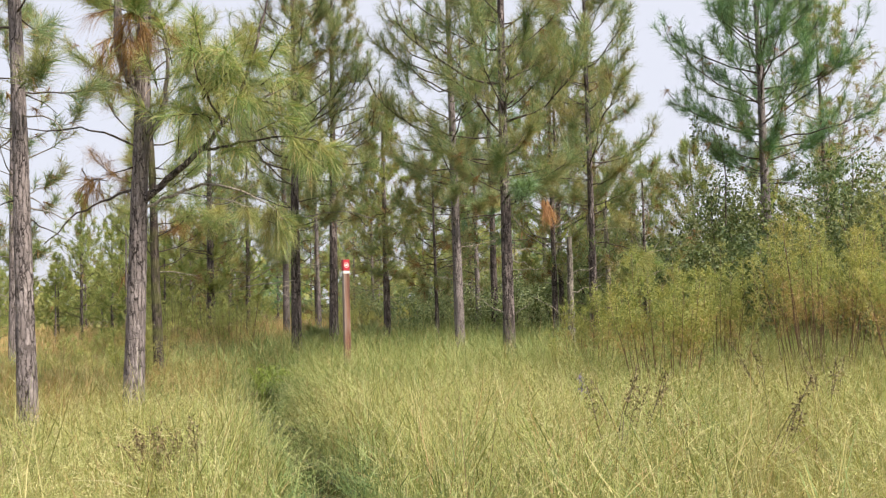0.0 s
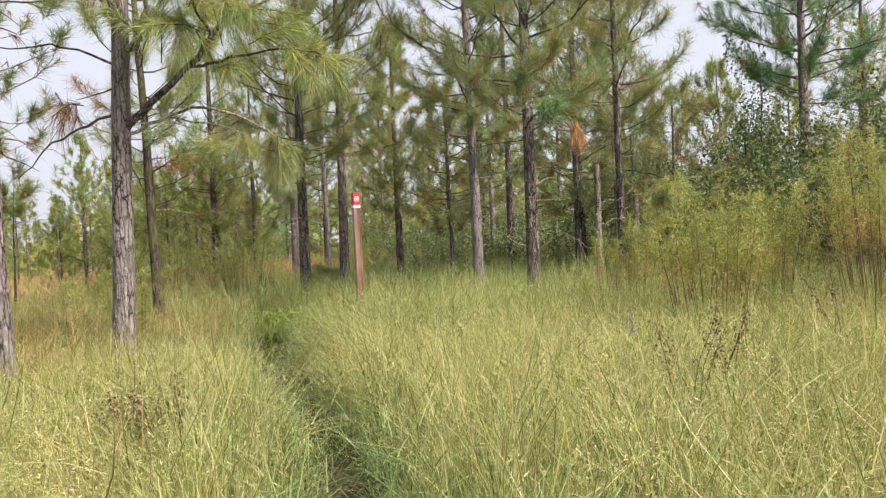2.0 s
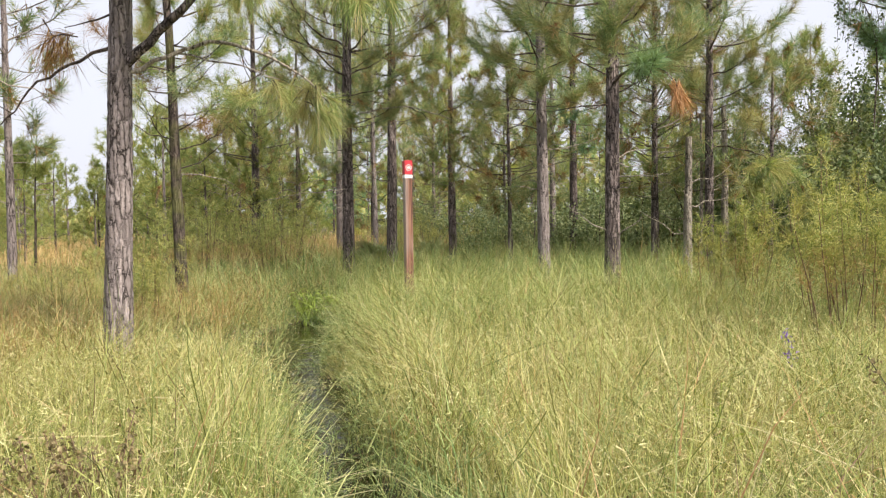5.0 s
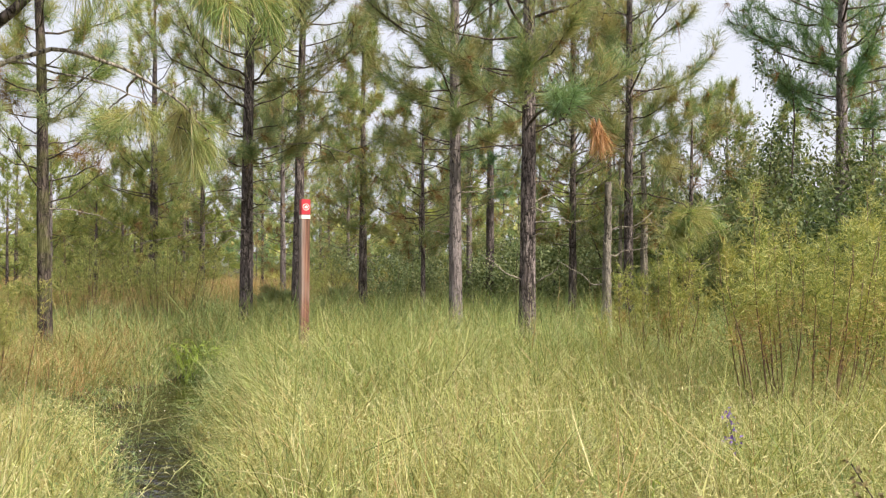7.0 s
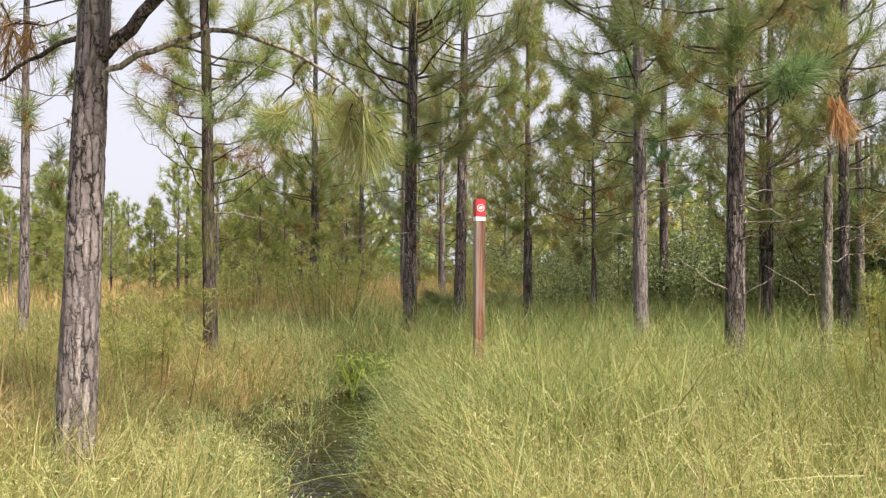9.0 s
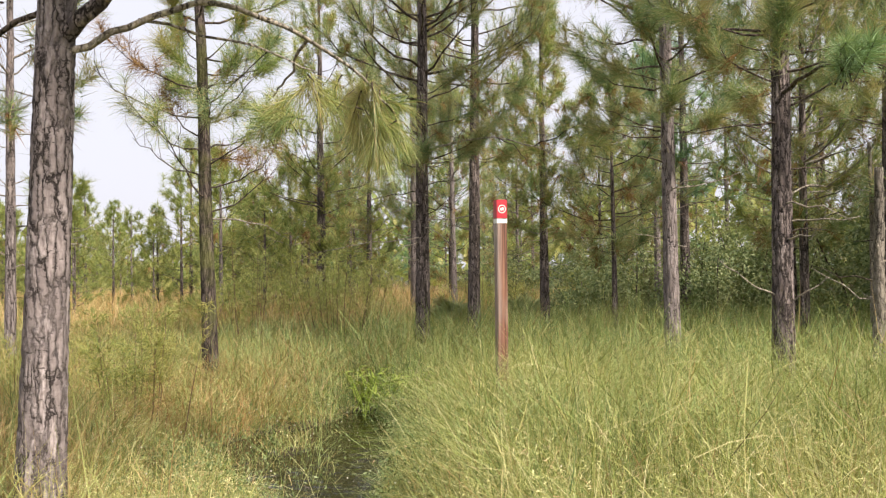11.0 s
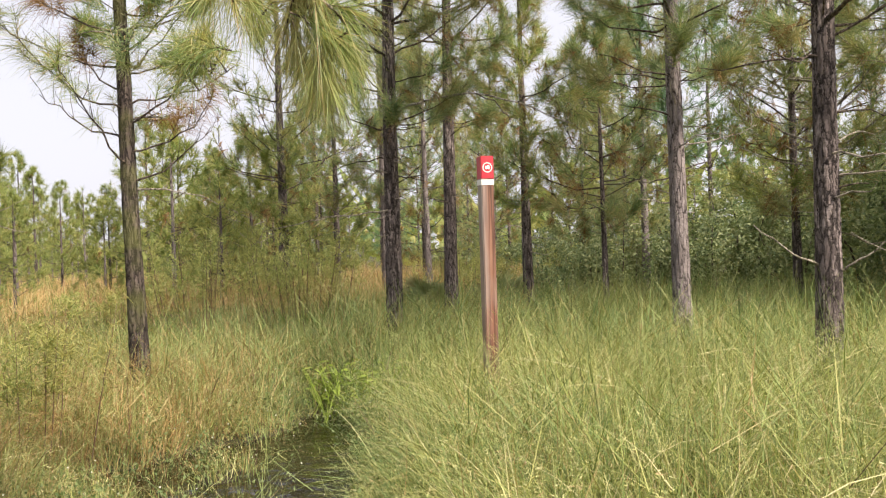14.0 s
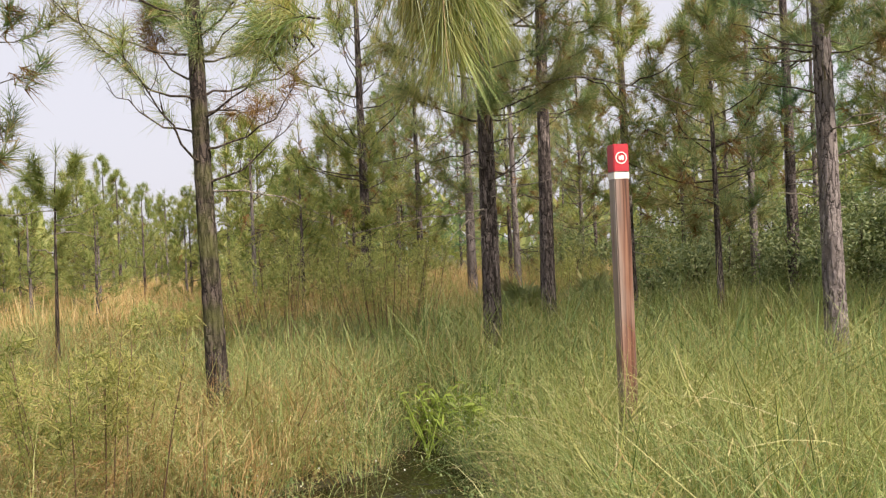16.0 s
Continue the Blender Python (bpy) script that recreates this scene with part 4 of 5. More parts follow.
for q, (x, y, h, s, st) in enumerate(((-6.2, 18.6, 2.15, 1.1, 26), (-5.0, 19.6, 2.0, 1.0, 26), (-8.2, 19.6, 1.1, 0.8, 18), (-7.5, 23.6, 2.3, 1.2, 26), (-5.6, 22.2, 2.1, 1.0, 24), (-3.0, 24.6, 1.7, 0.9, 20), (-2.4, 26.5, 1.9, 1.2, 24), (-0.6, 28.5, 2.0, 1.2, 24), (-6.6, 22.6, 1.7, 0.9, 14), (-3.6, 28.5, 1.7, 1.1, 20), (1.6, 31.5, 2.0, 1.3, 24), (-5.8, 31.5, 2.2, 1.4, 24), (3.6, 29.0, 2.2, 1.3, 24), (-8.6, 33.5, 2.2, 1.4, 24))):
    feathery(x, y, h, s, 120 + q, "dull green feathery shrub with rusty lower stems", FENNEL_DULL, st, 0.32, 180, 0.6, leaf_w=0.010)
feathery(-4.35, 11.8, 1.5, 0.40, 140, "rust and yellow-green dog fennel beside the thin pine", FENNEL, 12, 0.25, 330, 0.75, "dog_fennel", 0.006, 0.006)
feathery(-4.9, 12.6, 1.35, 0.42, 142, "rust and yellow-green dog fennel at the wet ground", FENNEL, 9, 0.28, 260, 0.9, "dog_fennel", 0.006, 0.006)
feathery(-5.6, 11.7, 1.2, 0.40, 143, "rusty half-withered dog fennel in wet grass", FENNEL, 8, 0.25, 240, 0.95, "dog_fennel", 0.0065, 0.005)
feathery(-5.0, 11.2, 1.0, 0.4, 141, "rusty half-withered dog fennel in wet grass", FENNEL, 10, 0.2, 220, 0.9, "dog_fennel", 0.005, 0.005)


def leafy_bush(x, y, height, spread, seed, label, mat=None, n=5200, size=0.075):
    r = np.random.default_rng(seed)
    top = tagged(new("broadleaf_bush"), label, "bush", "dark thicket bushes")
    top.location = (x, y, 0)
    leaf, ends = Geo(), []
    for q in range(9):
        p = curve_pts((r.normal(0, 0.2), r.normal(0, 0.2), 0), r.uniform(0, 6.28), r.uniform(0.7, 1.35), height * r.uniform(0.6, 1.0), 0.15, 7, 0.15, r)
        wood = Geo()
        tube(wood, p, np.linspace(0.03, 0.008, 7), 5, r=r)
        mesh_part("stem", wood, TWIG, top, smooth=True)
        ends += list(p[2:])
    ends = np.array(ends)
    lobes = np.concatenate([ends, ends[r.integers(len(ends), size=26)] + r.normal(0, 0.3, (26, 3)) * spread])
    c = lobes[r.integers(len(lobes), size=n)]
    d = unit(r.normal(0, 1, (n, 3)))
    base = c + d * (r.uniform(0.1, 0.42, n) * spread * 0.8)[:, None] * [1, 1, 0.75]
    base[:, 2] = np.abs(base[:, 2] - 0.1) + 0.1
    leaves(leaf, base, d * 0.7 + r.normal(0, 0.6, (n, 3)) - [0, 0, 0.2], r.uniform(0.6, 1.3, n) * size, r.uniform(0.4, 0.6, n) * size, r)
    mesh_part("foliage", leaf, mat or BROADLEAF, top, kind="stuff")
    return top


for q, (x, y, h, s) in enumerate(((6.1, 16.4, 3.2, 1.4), (7.6, 15.2, 3.9, 1.6), (5.0, 18.8, 3.3, 1.5), (8.4, 18.0, 4.8, 1.7), (9.6, 14.4, 4.4, 1.6), (4.3, 21.5, 3.6, 1.6), (6.8, 20.5, 4.6, 1.7), (10.6, 17.2, 5.0, 1.8), (3.2, 25.5, 2.6, 1.4), (6.0, 25.0, 3.2, 1.6))):
    leafy_bush(x, y, h, s, 160 + q, "dense dark-leaved bush in the thicket" if y < 21 else "grey-green broadleaf bush behind the pines", BROADLEAF if y < 21 else GREYLEAF, n=11000, size=0.095)
for q, (x, y, h, s) in enumerate(((0.4, 26.5, 2.2, 1.3), (2.2, 27.5, 2.4, 1.4), (-0.6, 24.6, 1.9, 1.0), (1.9, 24.6, 1.8, 1.1), (3.9, 24.5, 2.3, 1.3), (-0.8, 32.0, 2.6, 1.4), (4.4, 31.0, 2.6, 1.5), (-3.4, 31.5, 2.0, 1.2))):
    leafy_bush(x, y, h, s, 180 + q, "grey-green broadleaf bush at the back of the clearing", GREYLEAF, n=6500, size=0.09)

# saw palmetto
def palmetto(x, y, seed, fans=14, scale=1.0):
    r = np.random.default_rng(seed)
    top = tagged(new("saw_palmetto"), "dark green saw palmetto with pleated fan leaves", "palm")
    top.location = (x, y, 0)
    for q in range(fans):
        az, el = q * 2.4 + r.normal(0, 0.2), r.uniform(0.6, 1.4)
        p = curve_pts((0, 0, 0.2), az, el, scale * r.uniform(0.5, 0.8), -0.15, 5, 0.03, r)
        d = unit(p[-1] - p[-2])
        side = unit(np.cross(d, [0, 0, 1.0]))
        b = bmesh.new()
        hub = b.verts.new(p[-1] - 0.02 * d)
        ribs = [b.verts.new(p[-1] + scale * 0.2 * (d * math.cos(a) + side * math.sin(a)) + [0, 0, 0.03 * (1 if n % 2 else -1)]) for n, a in enumerate(np.linspace(-1.75, 1.75, 33))]
        for n in range(32):
            b.faces.new((hub, ribs[n], ribs[n + 1]))
        for n in range(1, 32, 2):
            a = -1.75 + 3.5 * n / 32
            tip = b.verts.new(p[-1] + scale * r.uniform(0.42, 0.52) * (d * math.cos(a) + side * math.sin(a)) - [0, 0, r.uniform(0.0, 0.09)])
            b.faces.new((ribs[n - 1], tip, ribs[n]))
            b.faces.new((ribs[n], tip, ribs[n + 1]))
        frond = part("frond", b, PALM, top)
        stalk = Geo()
        tube(stalk, p, np.linspace(0.011, 0.007, 5), 4, r=r)
        mesh_part("stalk", stalk, PALM, frond)
    return top


palmetto(-3.30, 21.9, 201, 14, 0.8)
palmetto(-2.2, 24.0, 202, 12, 0.75)

# bright arrow-leaved marsh plants
def marsh_plant(x, y, seed, n=26, height=0.55, label="bright green clump of arrow-leaved marsh plants in water"):
    r = np.random.default_rng(seed)
    top = tagged(new("marsh_plant"), label, "plant", "marsh plants")
    top.location = (x, y, 0)
    for q in range(n):
        gg = Geo()
        az = r.uniform(0, 6.28)
        p = curve_pts((r.normal(0, 0.25), r.normal(0, 0.25), 0), az, r.uniform(0.75, 1.45), height * r.uniform(0.6, 1.1), -0.2, 5, 0.05, r)
        tube(gg, p, np.linspace(0.006, 0.004, 5), 4, r=r)
        d = unit(r.normal(0, 1, 3) * [1, 1, 0.4] + [0, 0, 0.35])
        strips(gg, p[-1:], d[None], r.uniform(0.08, 0.15), r.uniform(0.013, 0.024), 0.0, 0.3, 4, waist=np.array([0.35, 1.0, 0.9, 0.5, 0]), r=r)
        mesh_part("leaf", gg, BRIGHT_LEAF, top)
    return top


marsh_plant(-2.72, 14.25, 211, 210, 0.42)
marsh_plant(-3.15, 14.6, 213, 80, 0.36)
marsh_plant(1.0, 6.9, 212, 12, 0.5, "bright upright broad leaves among the grass")

# ---- grass ----
def clump(x, y, cell=0.40):
    """Nearest tussock middle: the way to a blade from it, and the distance."""
    best, bx, by = np.full(x.shape, 9.0), np.zeros(x.shape), np.zeros(x.shape)
    ci, cj = np.floor(x / cell), np.floor(y / cell)
    for di in (-1, 0, 1):
        for dj in (-1, 0, 1):
            i, j = ci + di, cj + dj
            h1, h2 = np.sin(i * 127.1 + j * 311.7) * 43758.5, np.sin(i * 269.5 + j * 183.3) * 43758.5
            dx, dy = x - (i + h1 - np.floor(h1)) * cell, y - (j + h2 - np.floor(h2)) * cell
            d = np.hypot(dx, dy)
            near = d < best
            best, bx, by = np.where(near, d, best), np.where(near, dx, bx), np.where(near, dy, by)
    return bx, by, best


def turf(name, label, xy, lo, hi, width, mat, seed, segs=3, lean=0.35, short=None, tuft_r=0.07):
    """Grass blades from tussock centres; short(x, y) scales their height."""
    r = np.random.default_rng(seed)
    x, y = xy[:, 0], xy[:, 1]
    n = len(x)
    k = short(x, y) if short else np.ones(n)
    keep = k > 0.08
    x, y, k = x[keep], y[keep], k[keep]
    n = len(x)
    sway = 3.0 * wave(x, y, 0.7, 3) + 1.2 * wave(x, y, 2.6, 5)
    cx, cy, cd = clump(x, y)
    k = k * (1.16 - 0.55 * np.clip(cd / 0.34, 0, 1) ** 2)
    a = np.where(r.random(n) < 0.3, sway + r.normal(0, 0.6, n), r.uniform(0, 6.28, n))
    a = np.where(r.random(n) < 0.5, np.arctan2(cy, cx) + r.normal(0, 0.5, n), a)
    edge = np.clip(1.3 - np.abs(trail_off(x, y) - 0.6) / 0.7, 0, 1) * (y > 8.0) * (y < 14)
    a = np.where(r.random(n) < 0.55 * edge, 3.7 + r.normal(0, 0.5, n), a)
    L = r.uniform(lo, hi, n) * k
    laid = r.random(n) < 0.3
    ln = np.abs(r.normal(0, lean, n)) * (1 + 0.5 * wave(x, y, 1.7, 8)) + laid * r.uniform(0.5, 1.6, n) + 0.9 * cd + 0.35 * edge
    ln = np.where((y < 8.3) & (hi > 0.5), ln * np.clip((np.abs(trail_off(x, y)) - 0.25) / 0.8, 0.4, 1), ln)
    way = np.stack([np.cos(a) * ln, np.sin(a) * ln, np.ones(n)], 1)
    base = np.stack([x, y, ground_z(x, y) - 0.02 + laid * r.uniform(0.0, 0.45, n) * k], 1)
    L = np.where(laid, L * 0.8, L)
    side = unit(np.stack([-np.sin(a), np.cos(a), np.zeros(n)], 1) + r.normal(0, 0.5, (n, 3)) * [1, 1, 0.1])
    gg = Geo()
    strips(gg, base, way, L, width * r.uniform(0.6, 1.3, n), r.normal(0, 0.34, n), np.abs(r.normal(0, 0.42, n)), segs, side, r=r)
    return tagged(new(name, gg.mesh(name, mat)), label, "grass", kind="stuff")


def scatter(n, x0, x1, y0, y1, r, per=1, rad=0.08):
    c = np.stack([r.uniform(x0, x1, n // per), r.uniform(y0, y1, n // per)], 1)
    return np.repeat(c, per, 0) + r.normal(0, rad, (n // per * per, 2))


def grass_height(x, y):
    """How tall the grass stands: worn away on the trail, sparse and low in the wet ground, lush to either side."""
    off = trail_off(x, y)
    d = np.abs(off)
    open_w = 0.18 + 0.10 * np.exp(-((y - 10.5) / 2.2) ** 2)
    k = 0.35 * (d > open_w) + 0.65 * np.clip((d - open_w) / 0.40, 0, 1) ** 0.8
    open_w = open_w + 0.10 * np.exp(-((y - 3.6) / 1.6) ** 2)
    wet = np.exp(-(((x + 2.95) / 1.2) ** 2 + ((y - 11.4) / 2.3) ** 2) ** 1.5)
    k = k * (1 - 0.62 * wet) * np.where((ground_z(x, y) < 0.0) & (y > 6.5), np.where(np.sin(x * 91 + y * 57) > 0.6, 0.6, 0.0), 1.0)
    k = np.where((y < 8.4) & (d < 0.32 + 0.10 * (y < 5.0)), np.minimum(k, 0.20), k)
    k = k * (1.0 + 0.16 * wave(x, y, 0.8, 1) + 0.10 * wave(x, y, 2.9, 4))
    k = k * (1 - 0.42 * np.clip((-off - 3.5) / 3, 0, 1) * np.clip((y - 13) / 4, 0, 1))
    right = np.clip((off - 0.2) / 0.8, 0, 1)
    k = k * (1 + 0.18 * right * np.clip((y - 8.5) / 4, 0, 1))
    return k * np.clip(1.05 - 0.010 * np.maximum(y - 16, 0), 0.7, 1.1)


def in_view(xy, wide=0.66, near=1.2):
    return xy[(np.abs(xy[:, 0] + 0.12 * xy[:, 1]) < 2.2 + wide * xy[:, 1] + 0.5 * wave(xy[:, 0], xy[:, 1], 1.3, 7)) & (xy[:, 1] > near)]


r = np.random.default_rng(9)
turf("tall_grass", "tall yellow-green marsh grass in dense tussocks", in_view(scatter(285000, -9, 8.5, 1.0, 11.5, r, 12, 0.07)), 0.36, 0.78, 0.0042, GRASS, 301, 2, 0.5, grass_height)
turf("tall_grass", "soft yellow-green grass round the marker post", in_view(scatter(110000, -7.5, 5.5, 10.5, 15.2, r, 9, 0.08)), 0.36, 0.78, 0.0046, GRASS_COOL, 302, 2, 0.45, grass_height)
turf("tall_grass", "soft blue-green grass under the pines", in_view(scatter(85000, -14, 12, 14.5, 24, r, 8, 0.10)), 0.45, 0.8, 0.0095, GRASS_COOL, 312, 2, 0.30, grass_height)
turf("tall_grass", "yellow-green marsh grass between the pines", in_view(scatter(78000, -12, 10, 10.5, 23, r, 8, 0.10)), 0.4, 0.78, 0.0060, GRASS, 303, 2, 0.42, grass_height)
turf("tall_grass", "soft green grass at the back of the clearing", scatter(70000, -20, 14, 23, 38, r, 6, 0.15), 0.45, 0.8, 0.018, GRASS_COOL, 304, 1, 0.3)
around = np.concatenate([scatter(70000, -22, 18, -9, 30, r, 7, 0.12), scatter(150000, -13, 12, -6, 18, np.random.default_rng(91), 8, 0.10)])
aside = ~((np.abs(around[:, 0] + 0.12 * around[:, 1]) < 2.0 + 0.66 * around[:, 1]) & (around[:, 1] > 1.2))
turf("tall_grass", "yellow-green marsh grass at the sides of the walk", around[aside], 0.36, 0.7, 0.012, GRASS, 313, 1, 0.4, grass_height)
turf("dry_grass", "tall dry tan grass in the open field", scatter(60000, -38, -7.5, 22.5, 44, r, 6, 0.15), 0.75, 1.2, 0.02, DRY_GRASS, 305, 1, 0.2)
turf("tall_grass", "fine blue-green blades mixed into the marsh grass", in_view(scatter(60000, -8, 8, 1.2, 12, r, 30, 0.16)), 0.34, 0.72, 0.0042, GRASS_COOL, 314, 3, 0.55, grass_height)
turf("dry_grass", "tan and rusty dry grass behind the pines", np.concatenate([scatter(15000, -9, 0.5, 29, 41, r, 6, 0.15), scatter(9000, -10, -3.0, 21.5, 29, r, 6, 0.15)]), 0.75, 1.15, 0.018, DRY_GRASS, 315, 1, 0.2)
turf("straw_stalks", "long pale bent grass stalks above the tussocks", in_view(scatter(30000, -8, 8, 1.5, 14, r, 4, 0.08)), 0.5, 0.82, 0.0030, STRAW, 306, 4, 0.75, grass_height)
turf("rusty_stalks", "dead rusty stalks in the grass", in_view(scatter(2600, -9, 9, 4, 20, r, 4, 0.08)), 0.6, 0.95, 0.006, RUST, 307, 3, 0.25, grass_height)



def panicles(name, label, xy, lo, hi, mat, seed, flecks=12):
    """Thin bent stalks whose upper part carries loose sprays of tiny grass flowers."""
    r = np.random.default_rng(seed)
    k = grass_height(xy[:, 0], xy[:, 1])
    xy, k = xy[k > 0.3], k[k > 0.3]
    n = len(xy)
    base = np.stack([xy[:, 0], xy[:, 1], ground_z(xy[:, 0], xy[:, 1])], 1)
    a, ln, L = r.uniform(0, 6.28, n), np.abs(r.normal(0, 0.45, n)), r.uniform(lo, hi, n) * k
    way = unit(np.stack([np.cos(a) * ln, np.sin(a) * ln, np.ones(n)], 1))
    gg = Geo()
    strips(gg, base, way, L, 0.003, 0.0, 0.25, 2, r=r)
    s = r.uniform(0.62, 1.0, (n, flecks))
    c = base[:, None] + way[:, None] * (L[:, None] * s)[..., None]
    c[..., 2] -= 0.25 * L[:, None] * s * s
    c = (c + r.normal(0, 0.022, c.shape)).reshape(-1, 3)
    m = len(c)
    strips(gg, c, r.normal(0, 1, (m, 3)) * [1, 1, 0.7], r.uniform(0.018, 0.045, m), r.uniform(0.003, 0.0055, m), 0.1, 0.2, 1, r=r)
    return tagged(new(name, gg.mesh(name, mat)), label, "grass", kind="stuff")


panicles("flowering_grass", "pale loose flower sprays above the marsh grass", in_view(scatter(15000, -7, 7, 1.4, 9.5, r, 3, 0.1)), 0.42, 0.76, PANICLE, 330)
panicles("flowering_grass", "pale loose flower sprays in the grass by the post", in_view(scatter(9000, -7, 6, 9.0, 14.5, r, 3, 0.1)), 0.42, 0.76, PANICLE, 331, 8)

n = 900
fx, fy = r.uniform(-5, 6, n), r.uniform(1.8, 13, n)
keep = (grass_height(fx, fy) > 0.55) & (np.abs(fx + 0.12 * fy) < 1.5 + 0.6 * fy)
fx, fy = fx[keep], fy[keep]
n, a = len(fx), r.uniform(0, 6.28, len(fx))
gg = Geo()
strips(gg, np.stack([fx, fy, 0.50 * grass_height(fx, fy) * r.uniform(0.6, 1.0, n)], 1), np.stack([np.cos(a), np.sin(a), r.uniform(0.0, 0.5, n)], 1), r.uniform(0.4, 0.95, n), r.uniform(0.003, 0.005, n), r.normal(0, 0.08, n), r.uniform(0.1, 0.45, n), 4, r=r)
tagged(new("fallen_stalks", gg.mesh("fallen_stalks", STRAW)), "long pale stalks fallen across the tussocks", "grass", kind="stuff")



def tussock(x, y, seed, way=3.5, n=650, size=0.85):
    """One big sheaf of long grass that flops over to one side."""
    r = np.random.default_rng(seed)
    a, ln = way + r.normal(0, 0.75, n), np.abs(r.normal(0.7, 0.5, n))
    base = np.stack([r.normal(0, 0.13, n), r.normal(0, 0.13, n), np.full(n, -0.03)], 1)
    gg = Geo()
    strips(gg, base, np.stack([np.cos(a) * ln, np.sin(a) * ln, np.ones(n)], 1), size * r.uniform(0.65, 1.15, n), r.uniform(0.0032, 0.0055, n), r.normal(0, 0.1, n), r.uniform(0.15, 0.75, n), 5, r=r)
    ob = new("grass_tussock", gg.mesh("grass_tussock", SHEAF))
    ob.location = (x, y, float(ground_z(np.array(x), np.array(y))))
    return tagged(ob, "big tussock of long arching grass flopping over the trail" if size > 0.9 else "tussock of arching grass beside the trail", "grass", "tussocks beside the trail")


for k, (x, y, way, size) in enumerate(((-1.50, 11.6, 3.6, 0.95), (-1.25, 12.3, 3.3, 0.9), (-1.20, 10.5, 3.7, 0.95), (-0.85, 9.4, 3.8, 0.9), (-1.95, 13.3, 3.4, 0.75), (-0.20, 8.3, 3.9, 0.85), (0.30, 6.9, 3.9, 0.8), (0.75, 5.6, 4.2, 0.8), (-1.55, 6.4, -0.4, 0.75), (-0.5, 11.2, 4.4, 0.85), (0.2, 10.1, 4.0, 0.85), (-3.9, 10.2, 4.9, 0.7))):
    tussock(x, y, 900 + k, way, 400, 1.05 * size)

q = np.where(r.random(9000) < 0.85, r.uniform(1.8, 8.2, 9000), r.uniform(8.2, 14, 9000))
turf("trail_grass", "tangled grass arching low over the worn trail", np.stack([np.interp(q, TY, TX) + 0.08 * np.sin(q * 2.3) + r.choice([-1, 1], 9000) * r.normal(0.30, 0.10, 9000), q], 1), 0.22, 0.5, 0.0042, GRASS_COOL, 310, 3, 1.0)
turf("brown_sedge", "brown and straw-coloured sedge on the wet ground", scatter(26000, -8.0, -2.9, 8.6, 15.5, r, 10, 0.08), 0.4, 0.8, 0.0055, SEDGE, 308, 2, 0.45, grass_height)
turf("brown_sedge", "rusty orange sedge clumps in the wet grass", scatter(15000, -7.0, -3.7, 8.8, 13.8, r, 50, 0.14), 0.40, 0.8, 0.005, RUSTY_SEDGE, 318, 2, 0.4, grass_height)
turf("brown_sedge", "brown and straw-coloured sedge by the field", scatter(14000, -13, -5.0, 14, 22, r, 8, 0.1), 0.35, 0.62, 0.0085, SEDGE, 309, 2, 0.35)

# low water herbs round the pools
n = 20000
xy = np.stack([r.normal(-3.0, 0.8, n), r.normal(11.4, 1.9, n)], 1)
xy = np.concatenate([xy, np.stack([np.interp(q := r.uniform(5, 15, 9000), TY, TX) + r.normal(0, 0.32, 9000), q], 1)])
keep = (np.abs(trail_off(xy[:, 0], xy[:, 1])) > 0.12) & (wave(xy[:, 0], xy[:, 1], 3.0, 6) > -0.25) & ((ground_z(xy[:, 0], xy[:, 1]) > -0.005) | (r.random(len(xy)) < 0.07))
xy = xy[keep]
n = len(xy)
gg = Geo()
base = np.stack([xy[:, 0], xy[:, 1], np.maximum(ground_z(xy[:, 0], xy[:, 1]), 0) + r.uniform(0.01, 0.26, n)], 1)
leaves(gg, base, r.normal(0, 1, (n, 3)) + [0, 0, 0.5], r.uniform(0.02, 0.042, n), r.uniform(0.010, 0.018, n), r)
tagged(new("water_herbs", gg.mesh("water_herbs", HERB)), "low small-leaved herbs crowding the shallow water", "plants", kind="stuff")

# ---- small plants ----
SEED = leafy("brown_seed_heads", [(0.0, (0.10, 0.08, 0.04)), (0.6, (0.20, 0.155, 0.075)), (1.0, (0.32, 0.26, 0.13))], 0.15)

def weed(x, y, height, seed, label, head, stem_mat, n_stems=5, name="seed_head_weed"):
    """Thin stems that end in small knobbly heads."""
    r = np.random.default_rng(seed)
    top = tagged(new(name), label, "plant", "weeds in the grass")
    top.location = (x, y, float(ground_z(np.array(x), np.array(y))))
    for q in range(n_stems):
        gg, hd = Geo(), Geo()
        p = curve_pts((r.normal(0, 0.03), r.normal(0, 0.03), -0.02), r.uniform(0, 6.28), r.uniform(1.2, 1.5) if n_stems > 1 else 1.56, height * r.uniform(0.75, 1.1), -0.25, 7, 0.07, r)
        tube(gg, p, np.linspace(0.004, 0.002, 7), 4, r=r)
        stem = mesh_part("stem", gg, stem_mat, top, smooth=True)
        m = 46
        s = r.uniform(0.72, 1.0, m) * 5.999
        i = s.astype(int)
        b0 = p[i] + (p[i + 1] - p[i]) * (s - i)[:, None] + r.normal(0, 0.016, (m, 3))
        leaves(hd, b0, r.normal(0, 1, (m, 3)), r.uniform(0.015, 0.03, m), r.uniform(0.010, 0.018, m), r)
        mesh_part("seed_head", hd, head, stem, kind="stuff")
    return top


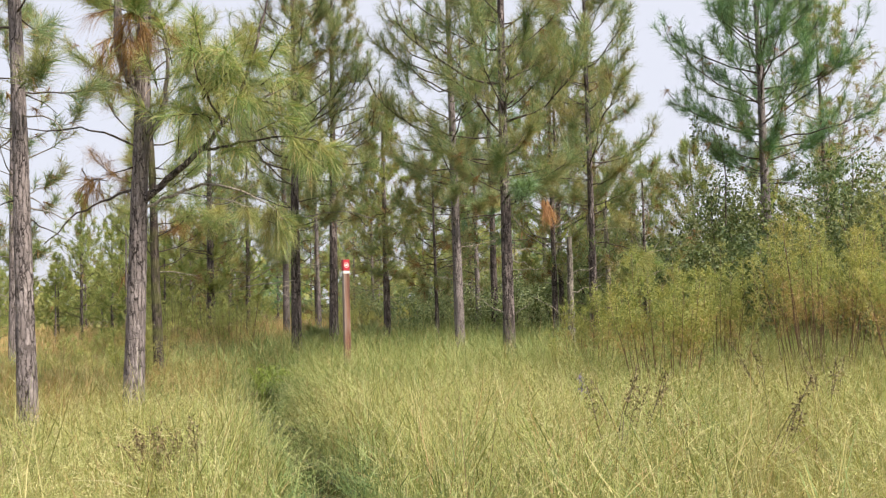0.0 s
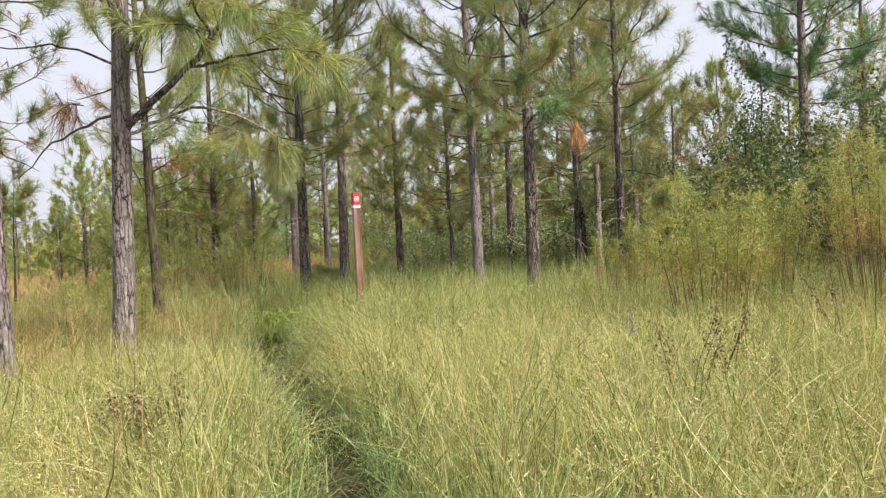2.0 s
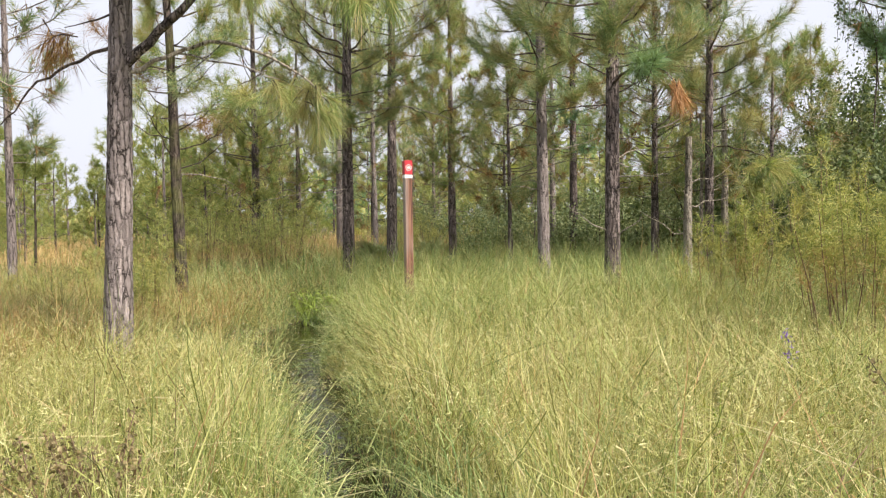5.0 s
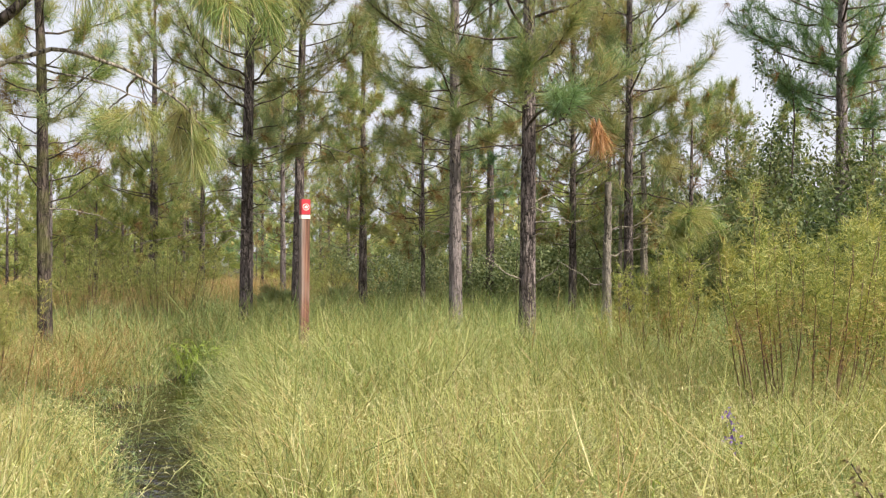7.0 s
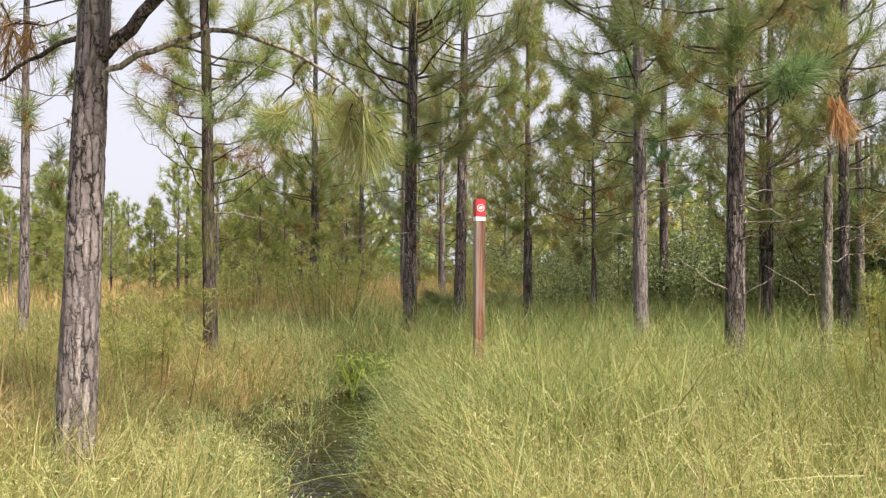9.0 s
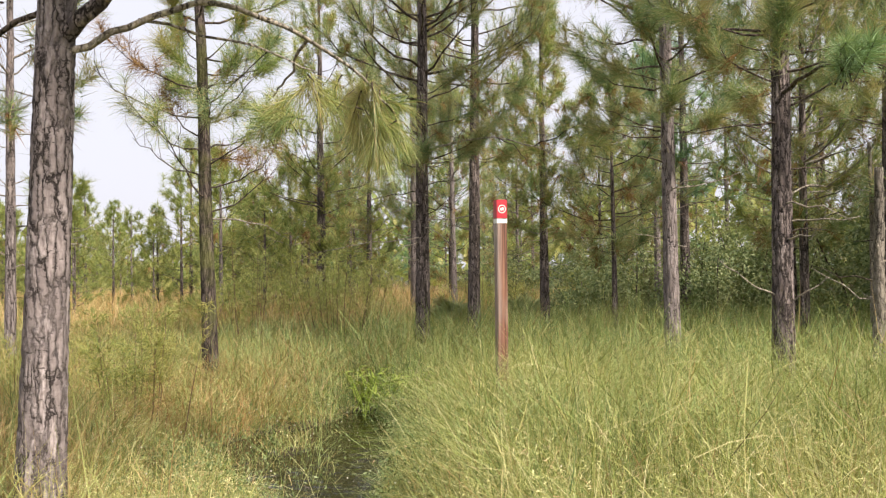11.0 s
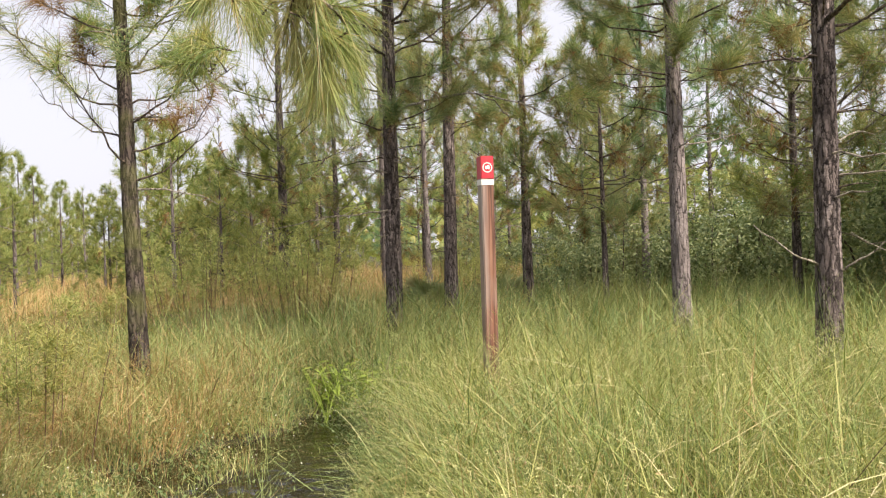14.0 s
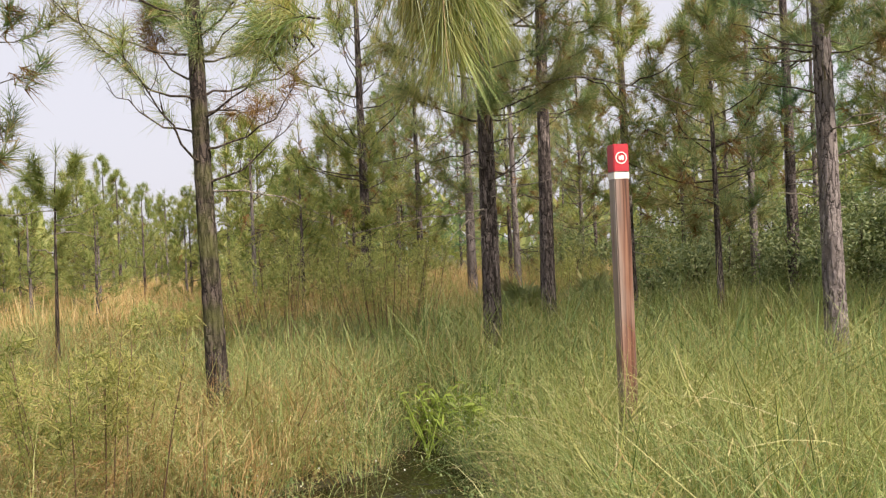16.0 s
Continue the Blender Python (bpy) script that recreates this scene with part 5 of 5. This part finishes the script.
r = np.random.default_rng(31)
for q in range(4):
    weed(r.uniform(1.0, 2.1), r.uniform(5.3, 6.8), r.uniform(0.7, 0.85), 700 + q, "dark brown knobbly seed heads on thin stems", SEED, TWIG, 4)
for q in range(4):
    weed(-1.85 + r.normal(0, 0.1), 5.7 + r.normal(0, 0.1), 0.62, 720 + q, "small rusty withered tuft in the grass", SEED, RUST, 5)
for q in range(3):
    weed(r.uniform(2.2, 3.6), r.uniform(6.6, 8.6), r.uniform(0.75, 0.95), 740 + q, "dark brown knobbly seed heads on thin stems", SEED, TWIG, 4)
weed(1.24, 7.49, 0.80, 760, "violet flower spike on a thin green stem", VIOLET, HERB, 1, "violet_flower")

# tiny white blossoms over the wet ground
r = np.random.default_rng(41)
n = 260
gg = Geo()
bx, by = r.normal(-3.0, 1.0, n), r.normal(11.6, 2.0, n)
leaves(gg, np.stack([bx, by, np.maximum(ground_z(bx, by), 0) + r.uniform(0.15, 0.36, n)], 1), r.normal(0, 1, (n, 3)) + [0, 0, 1], 0.012, 0.011, r)
tagged(new("white_blossoms", gg.mesh("white_blossoms", WHITE_PETAL)), "tiny white blossoms scattered over the wet ground", "flowers", kind="stuff")

# leafy vine on a bare twig above the thicket
vine = tagged(new("hanging_vine"), "bare twig hung with dark vine leaves above the thicket", "vine")
vine.location = (5.95, 17.6, 0)
add_limb(vine, [(5.95, 17.6, 0.0), (5.9, 17.6, 2.4), (6.0, 17.6, 4.2), (5.8, 17.6, 4.9), (5.45, 17.6, 5.1)], 0.02, 0.004, TWIG, "", "stem")
for q in range(9):
    x0, z0 = 5.35 + 0.09 * q, 5.05 - 0.04 * q + 0.1 * math.sin(q * 2)
    add_limb(vine, [(x0, 17.6, z0), (x0 + 0.02, 17.58, z0 - 0.4), (x0 - 0.02, 17.6, z0 - 0.8)], 0.005, 0.003, TWIG, "", "tendril")
    m, gg = 24, Geo()
    zz = r.uniform(-0.85, 0.05, m)
    leaves(gg, np.stack([np.full(m, x0 - 5.95) + r.normal(0, 0.035, m), r.normal(0, 0.04, m), z0 + zz], 1), r.normal(0, 1, (m, 3)) - [0, 0, 0.6], 0.07, 0.05, r)
    mesh_part("vine_leaves", gg, BROADLEAF, vine, kind="stuff")
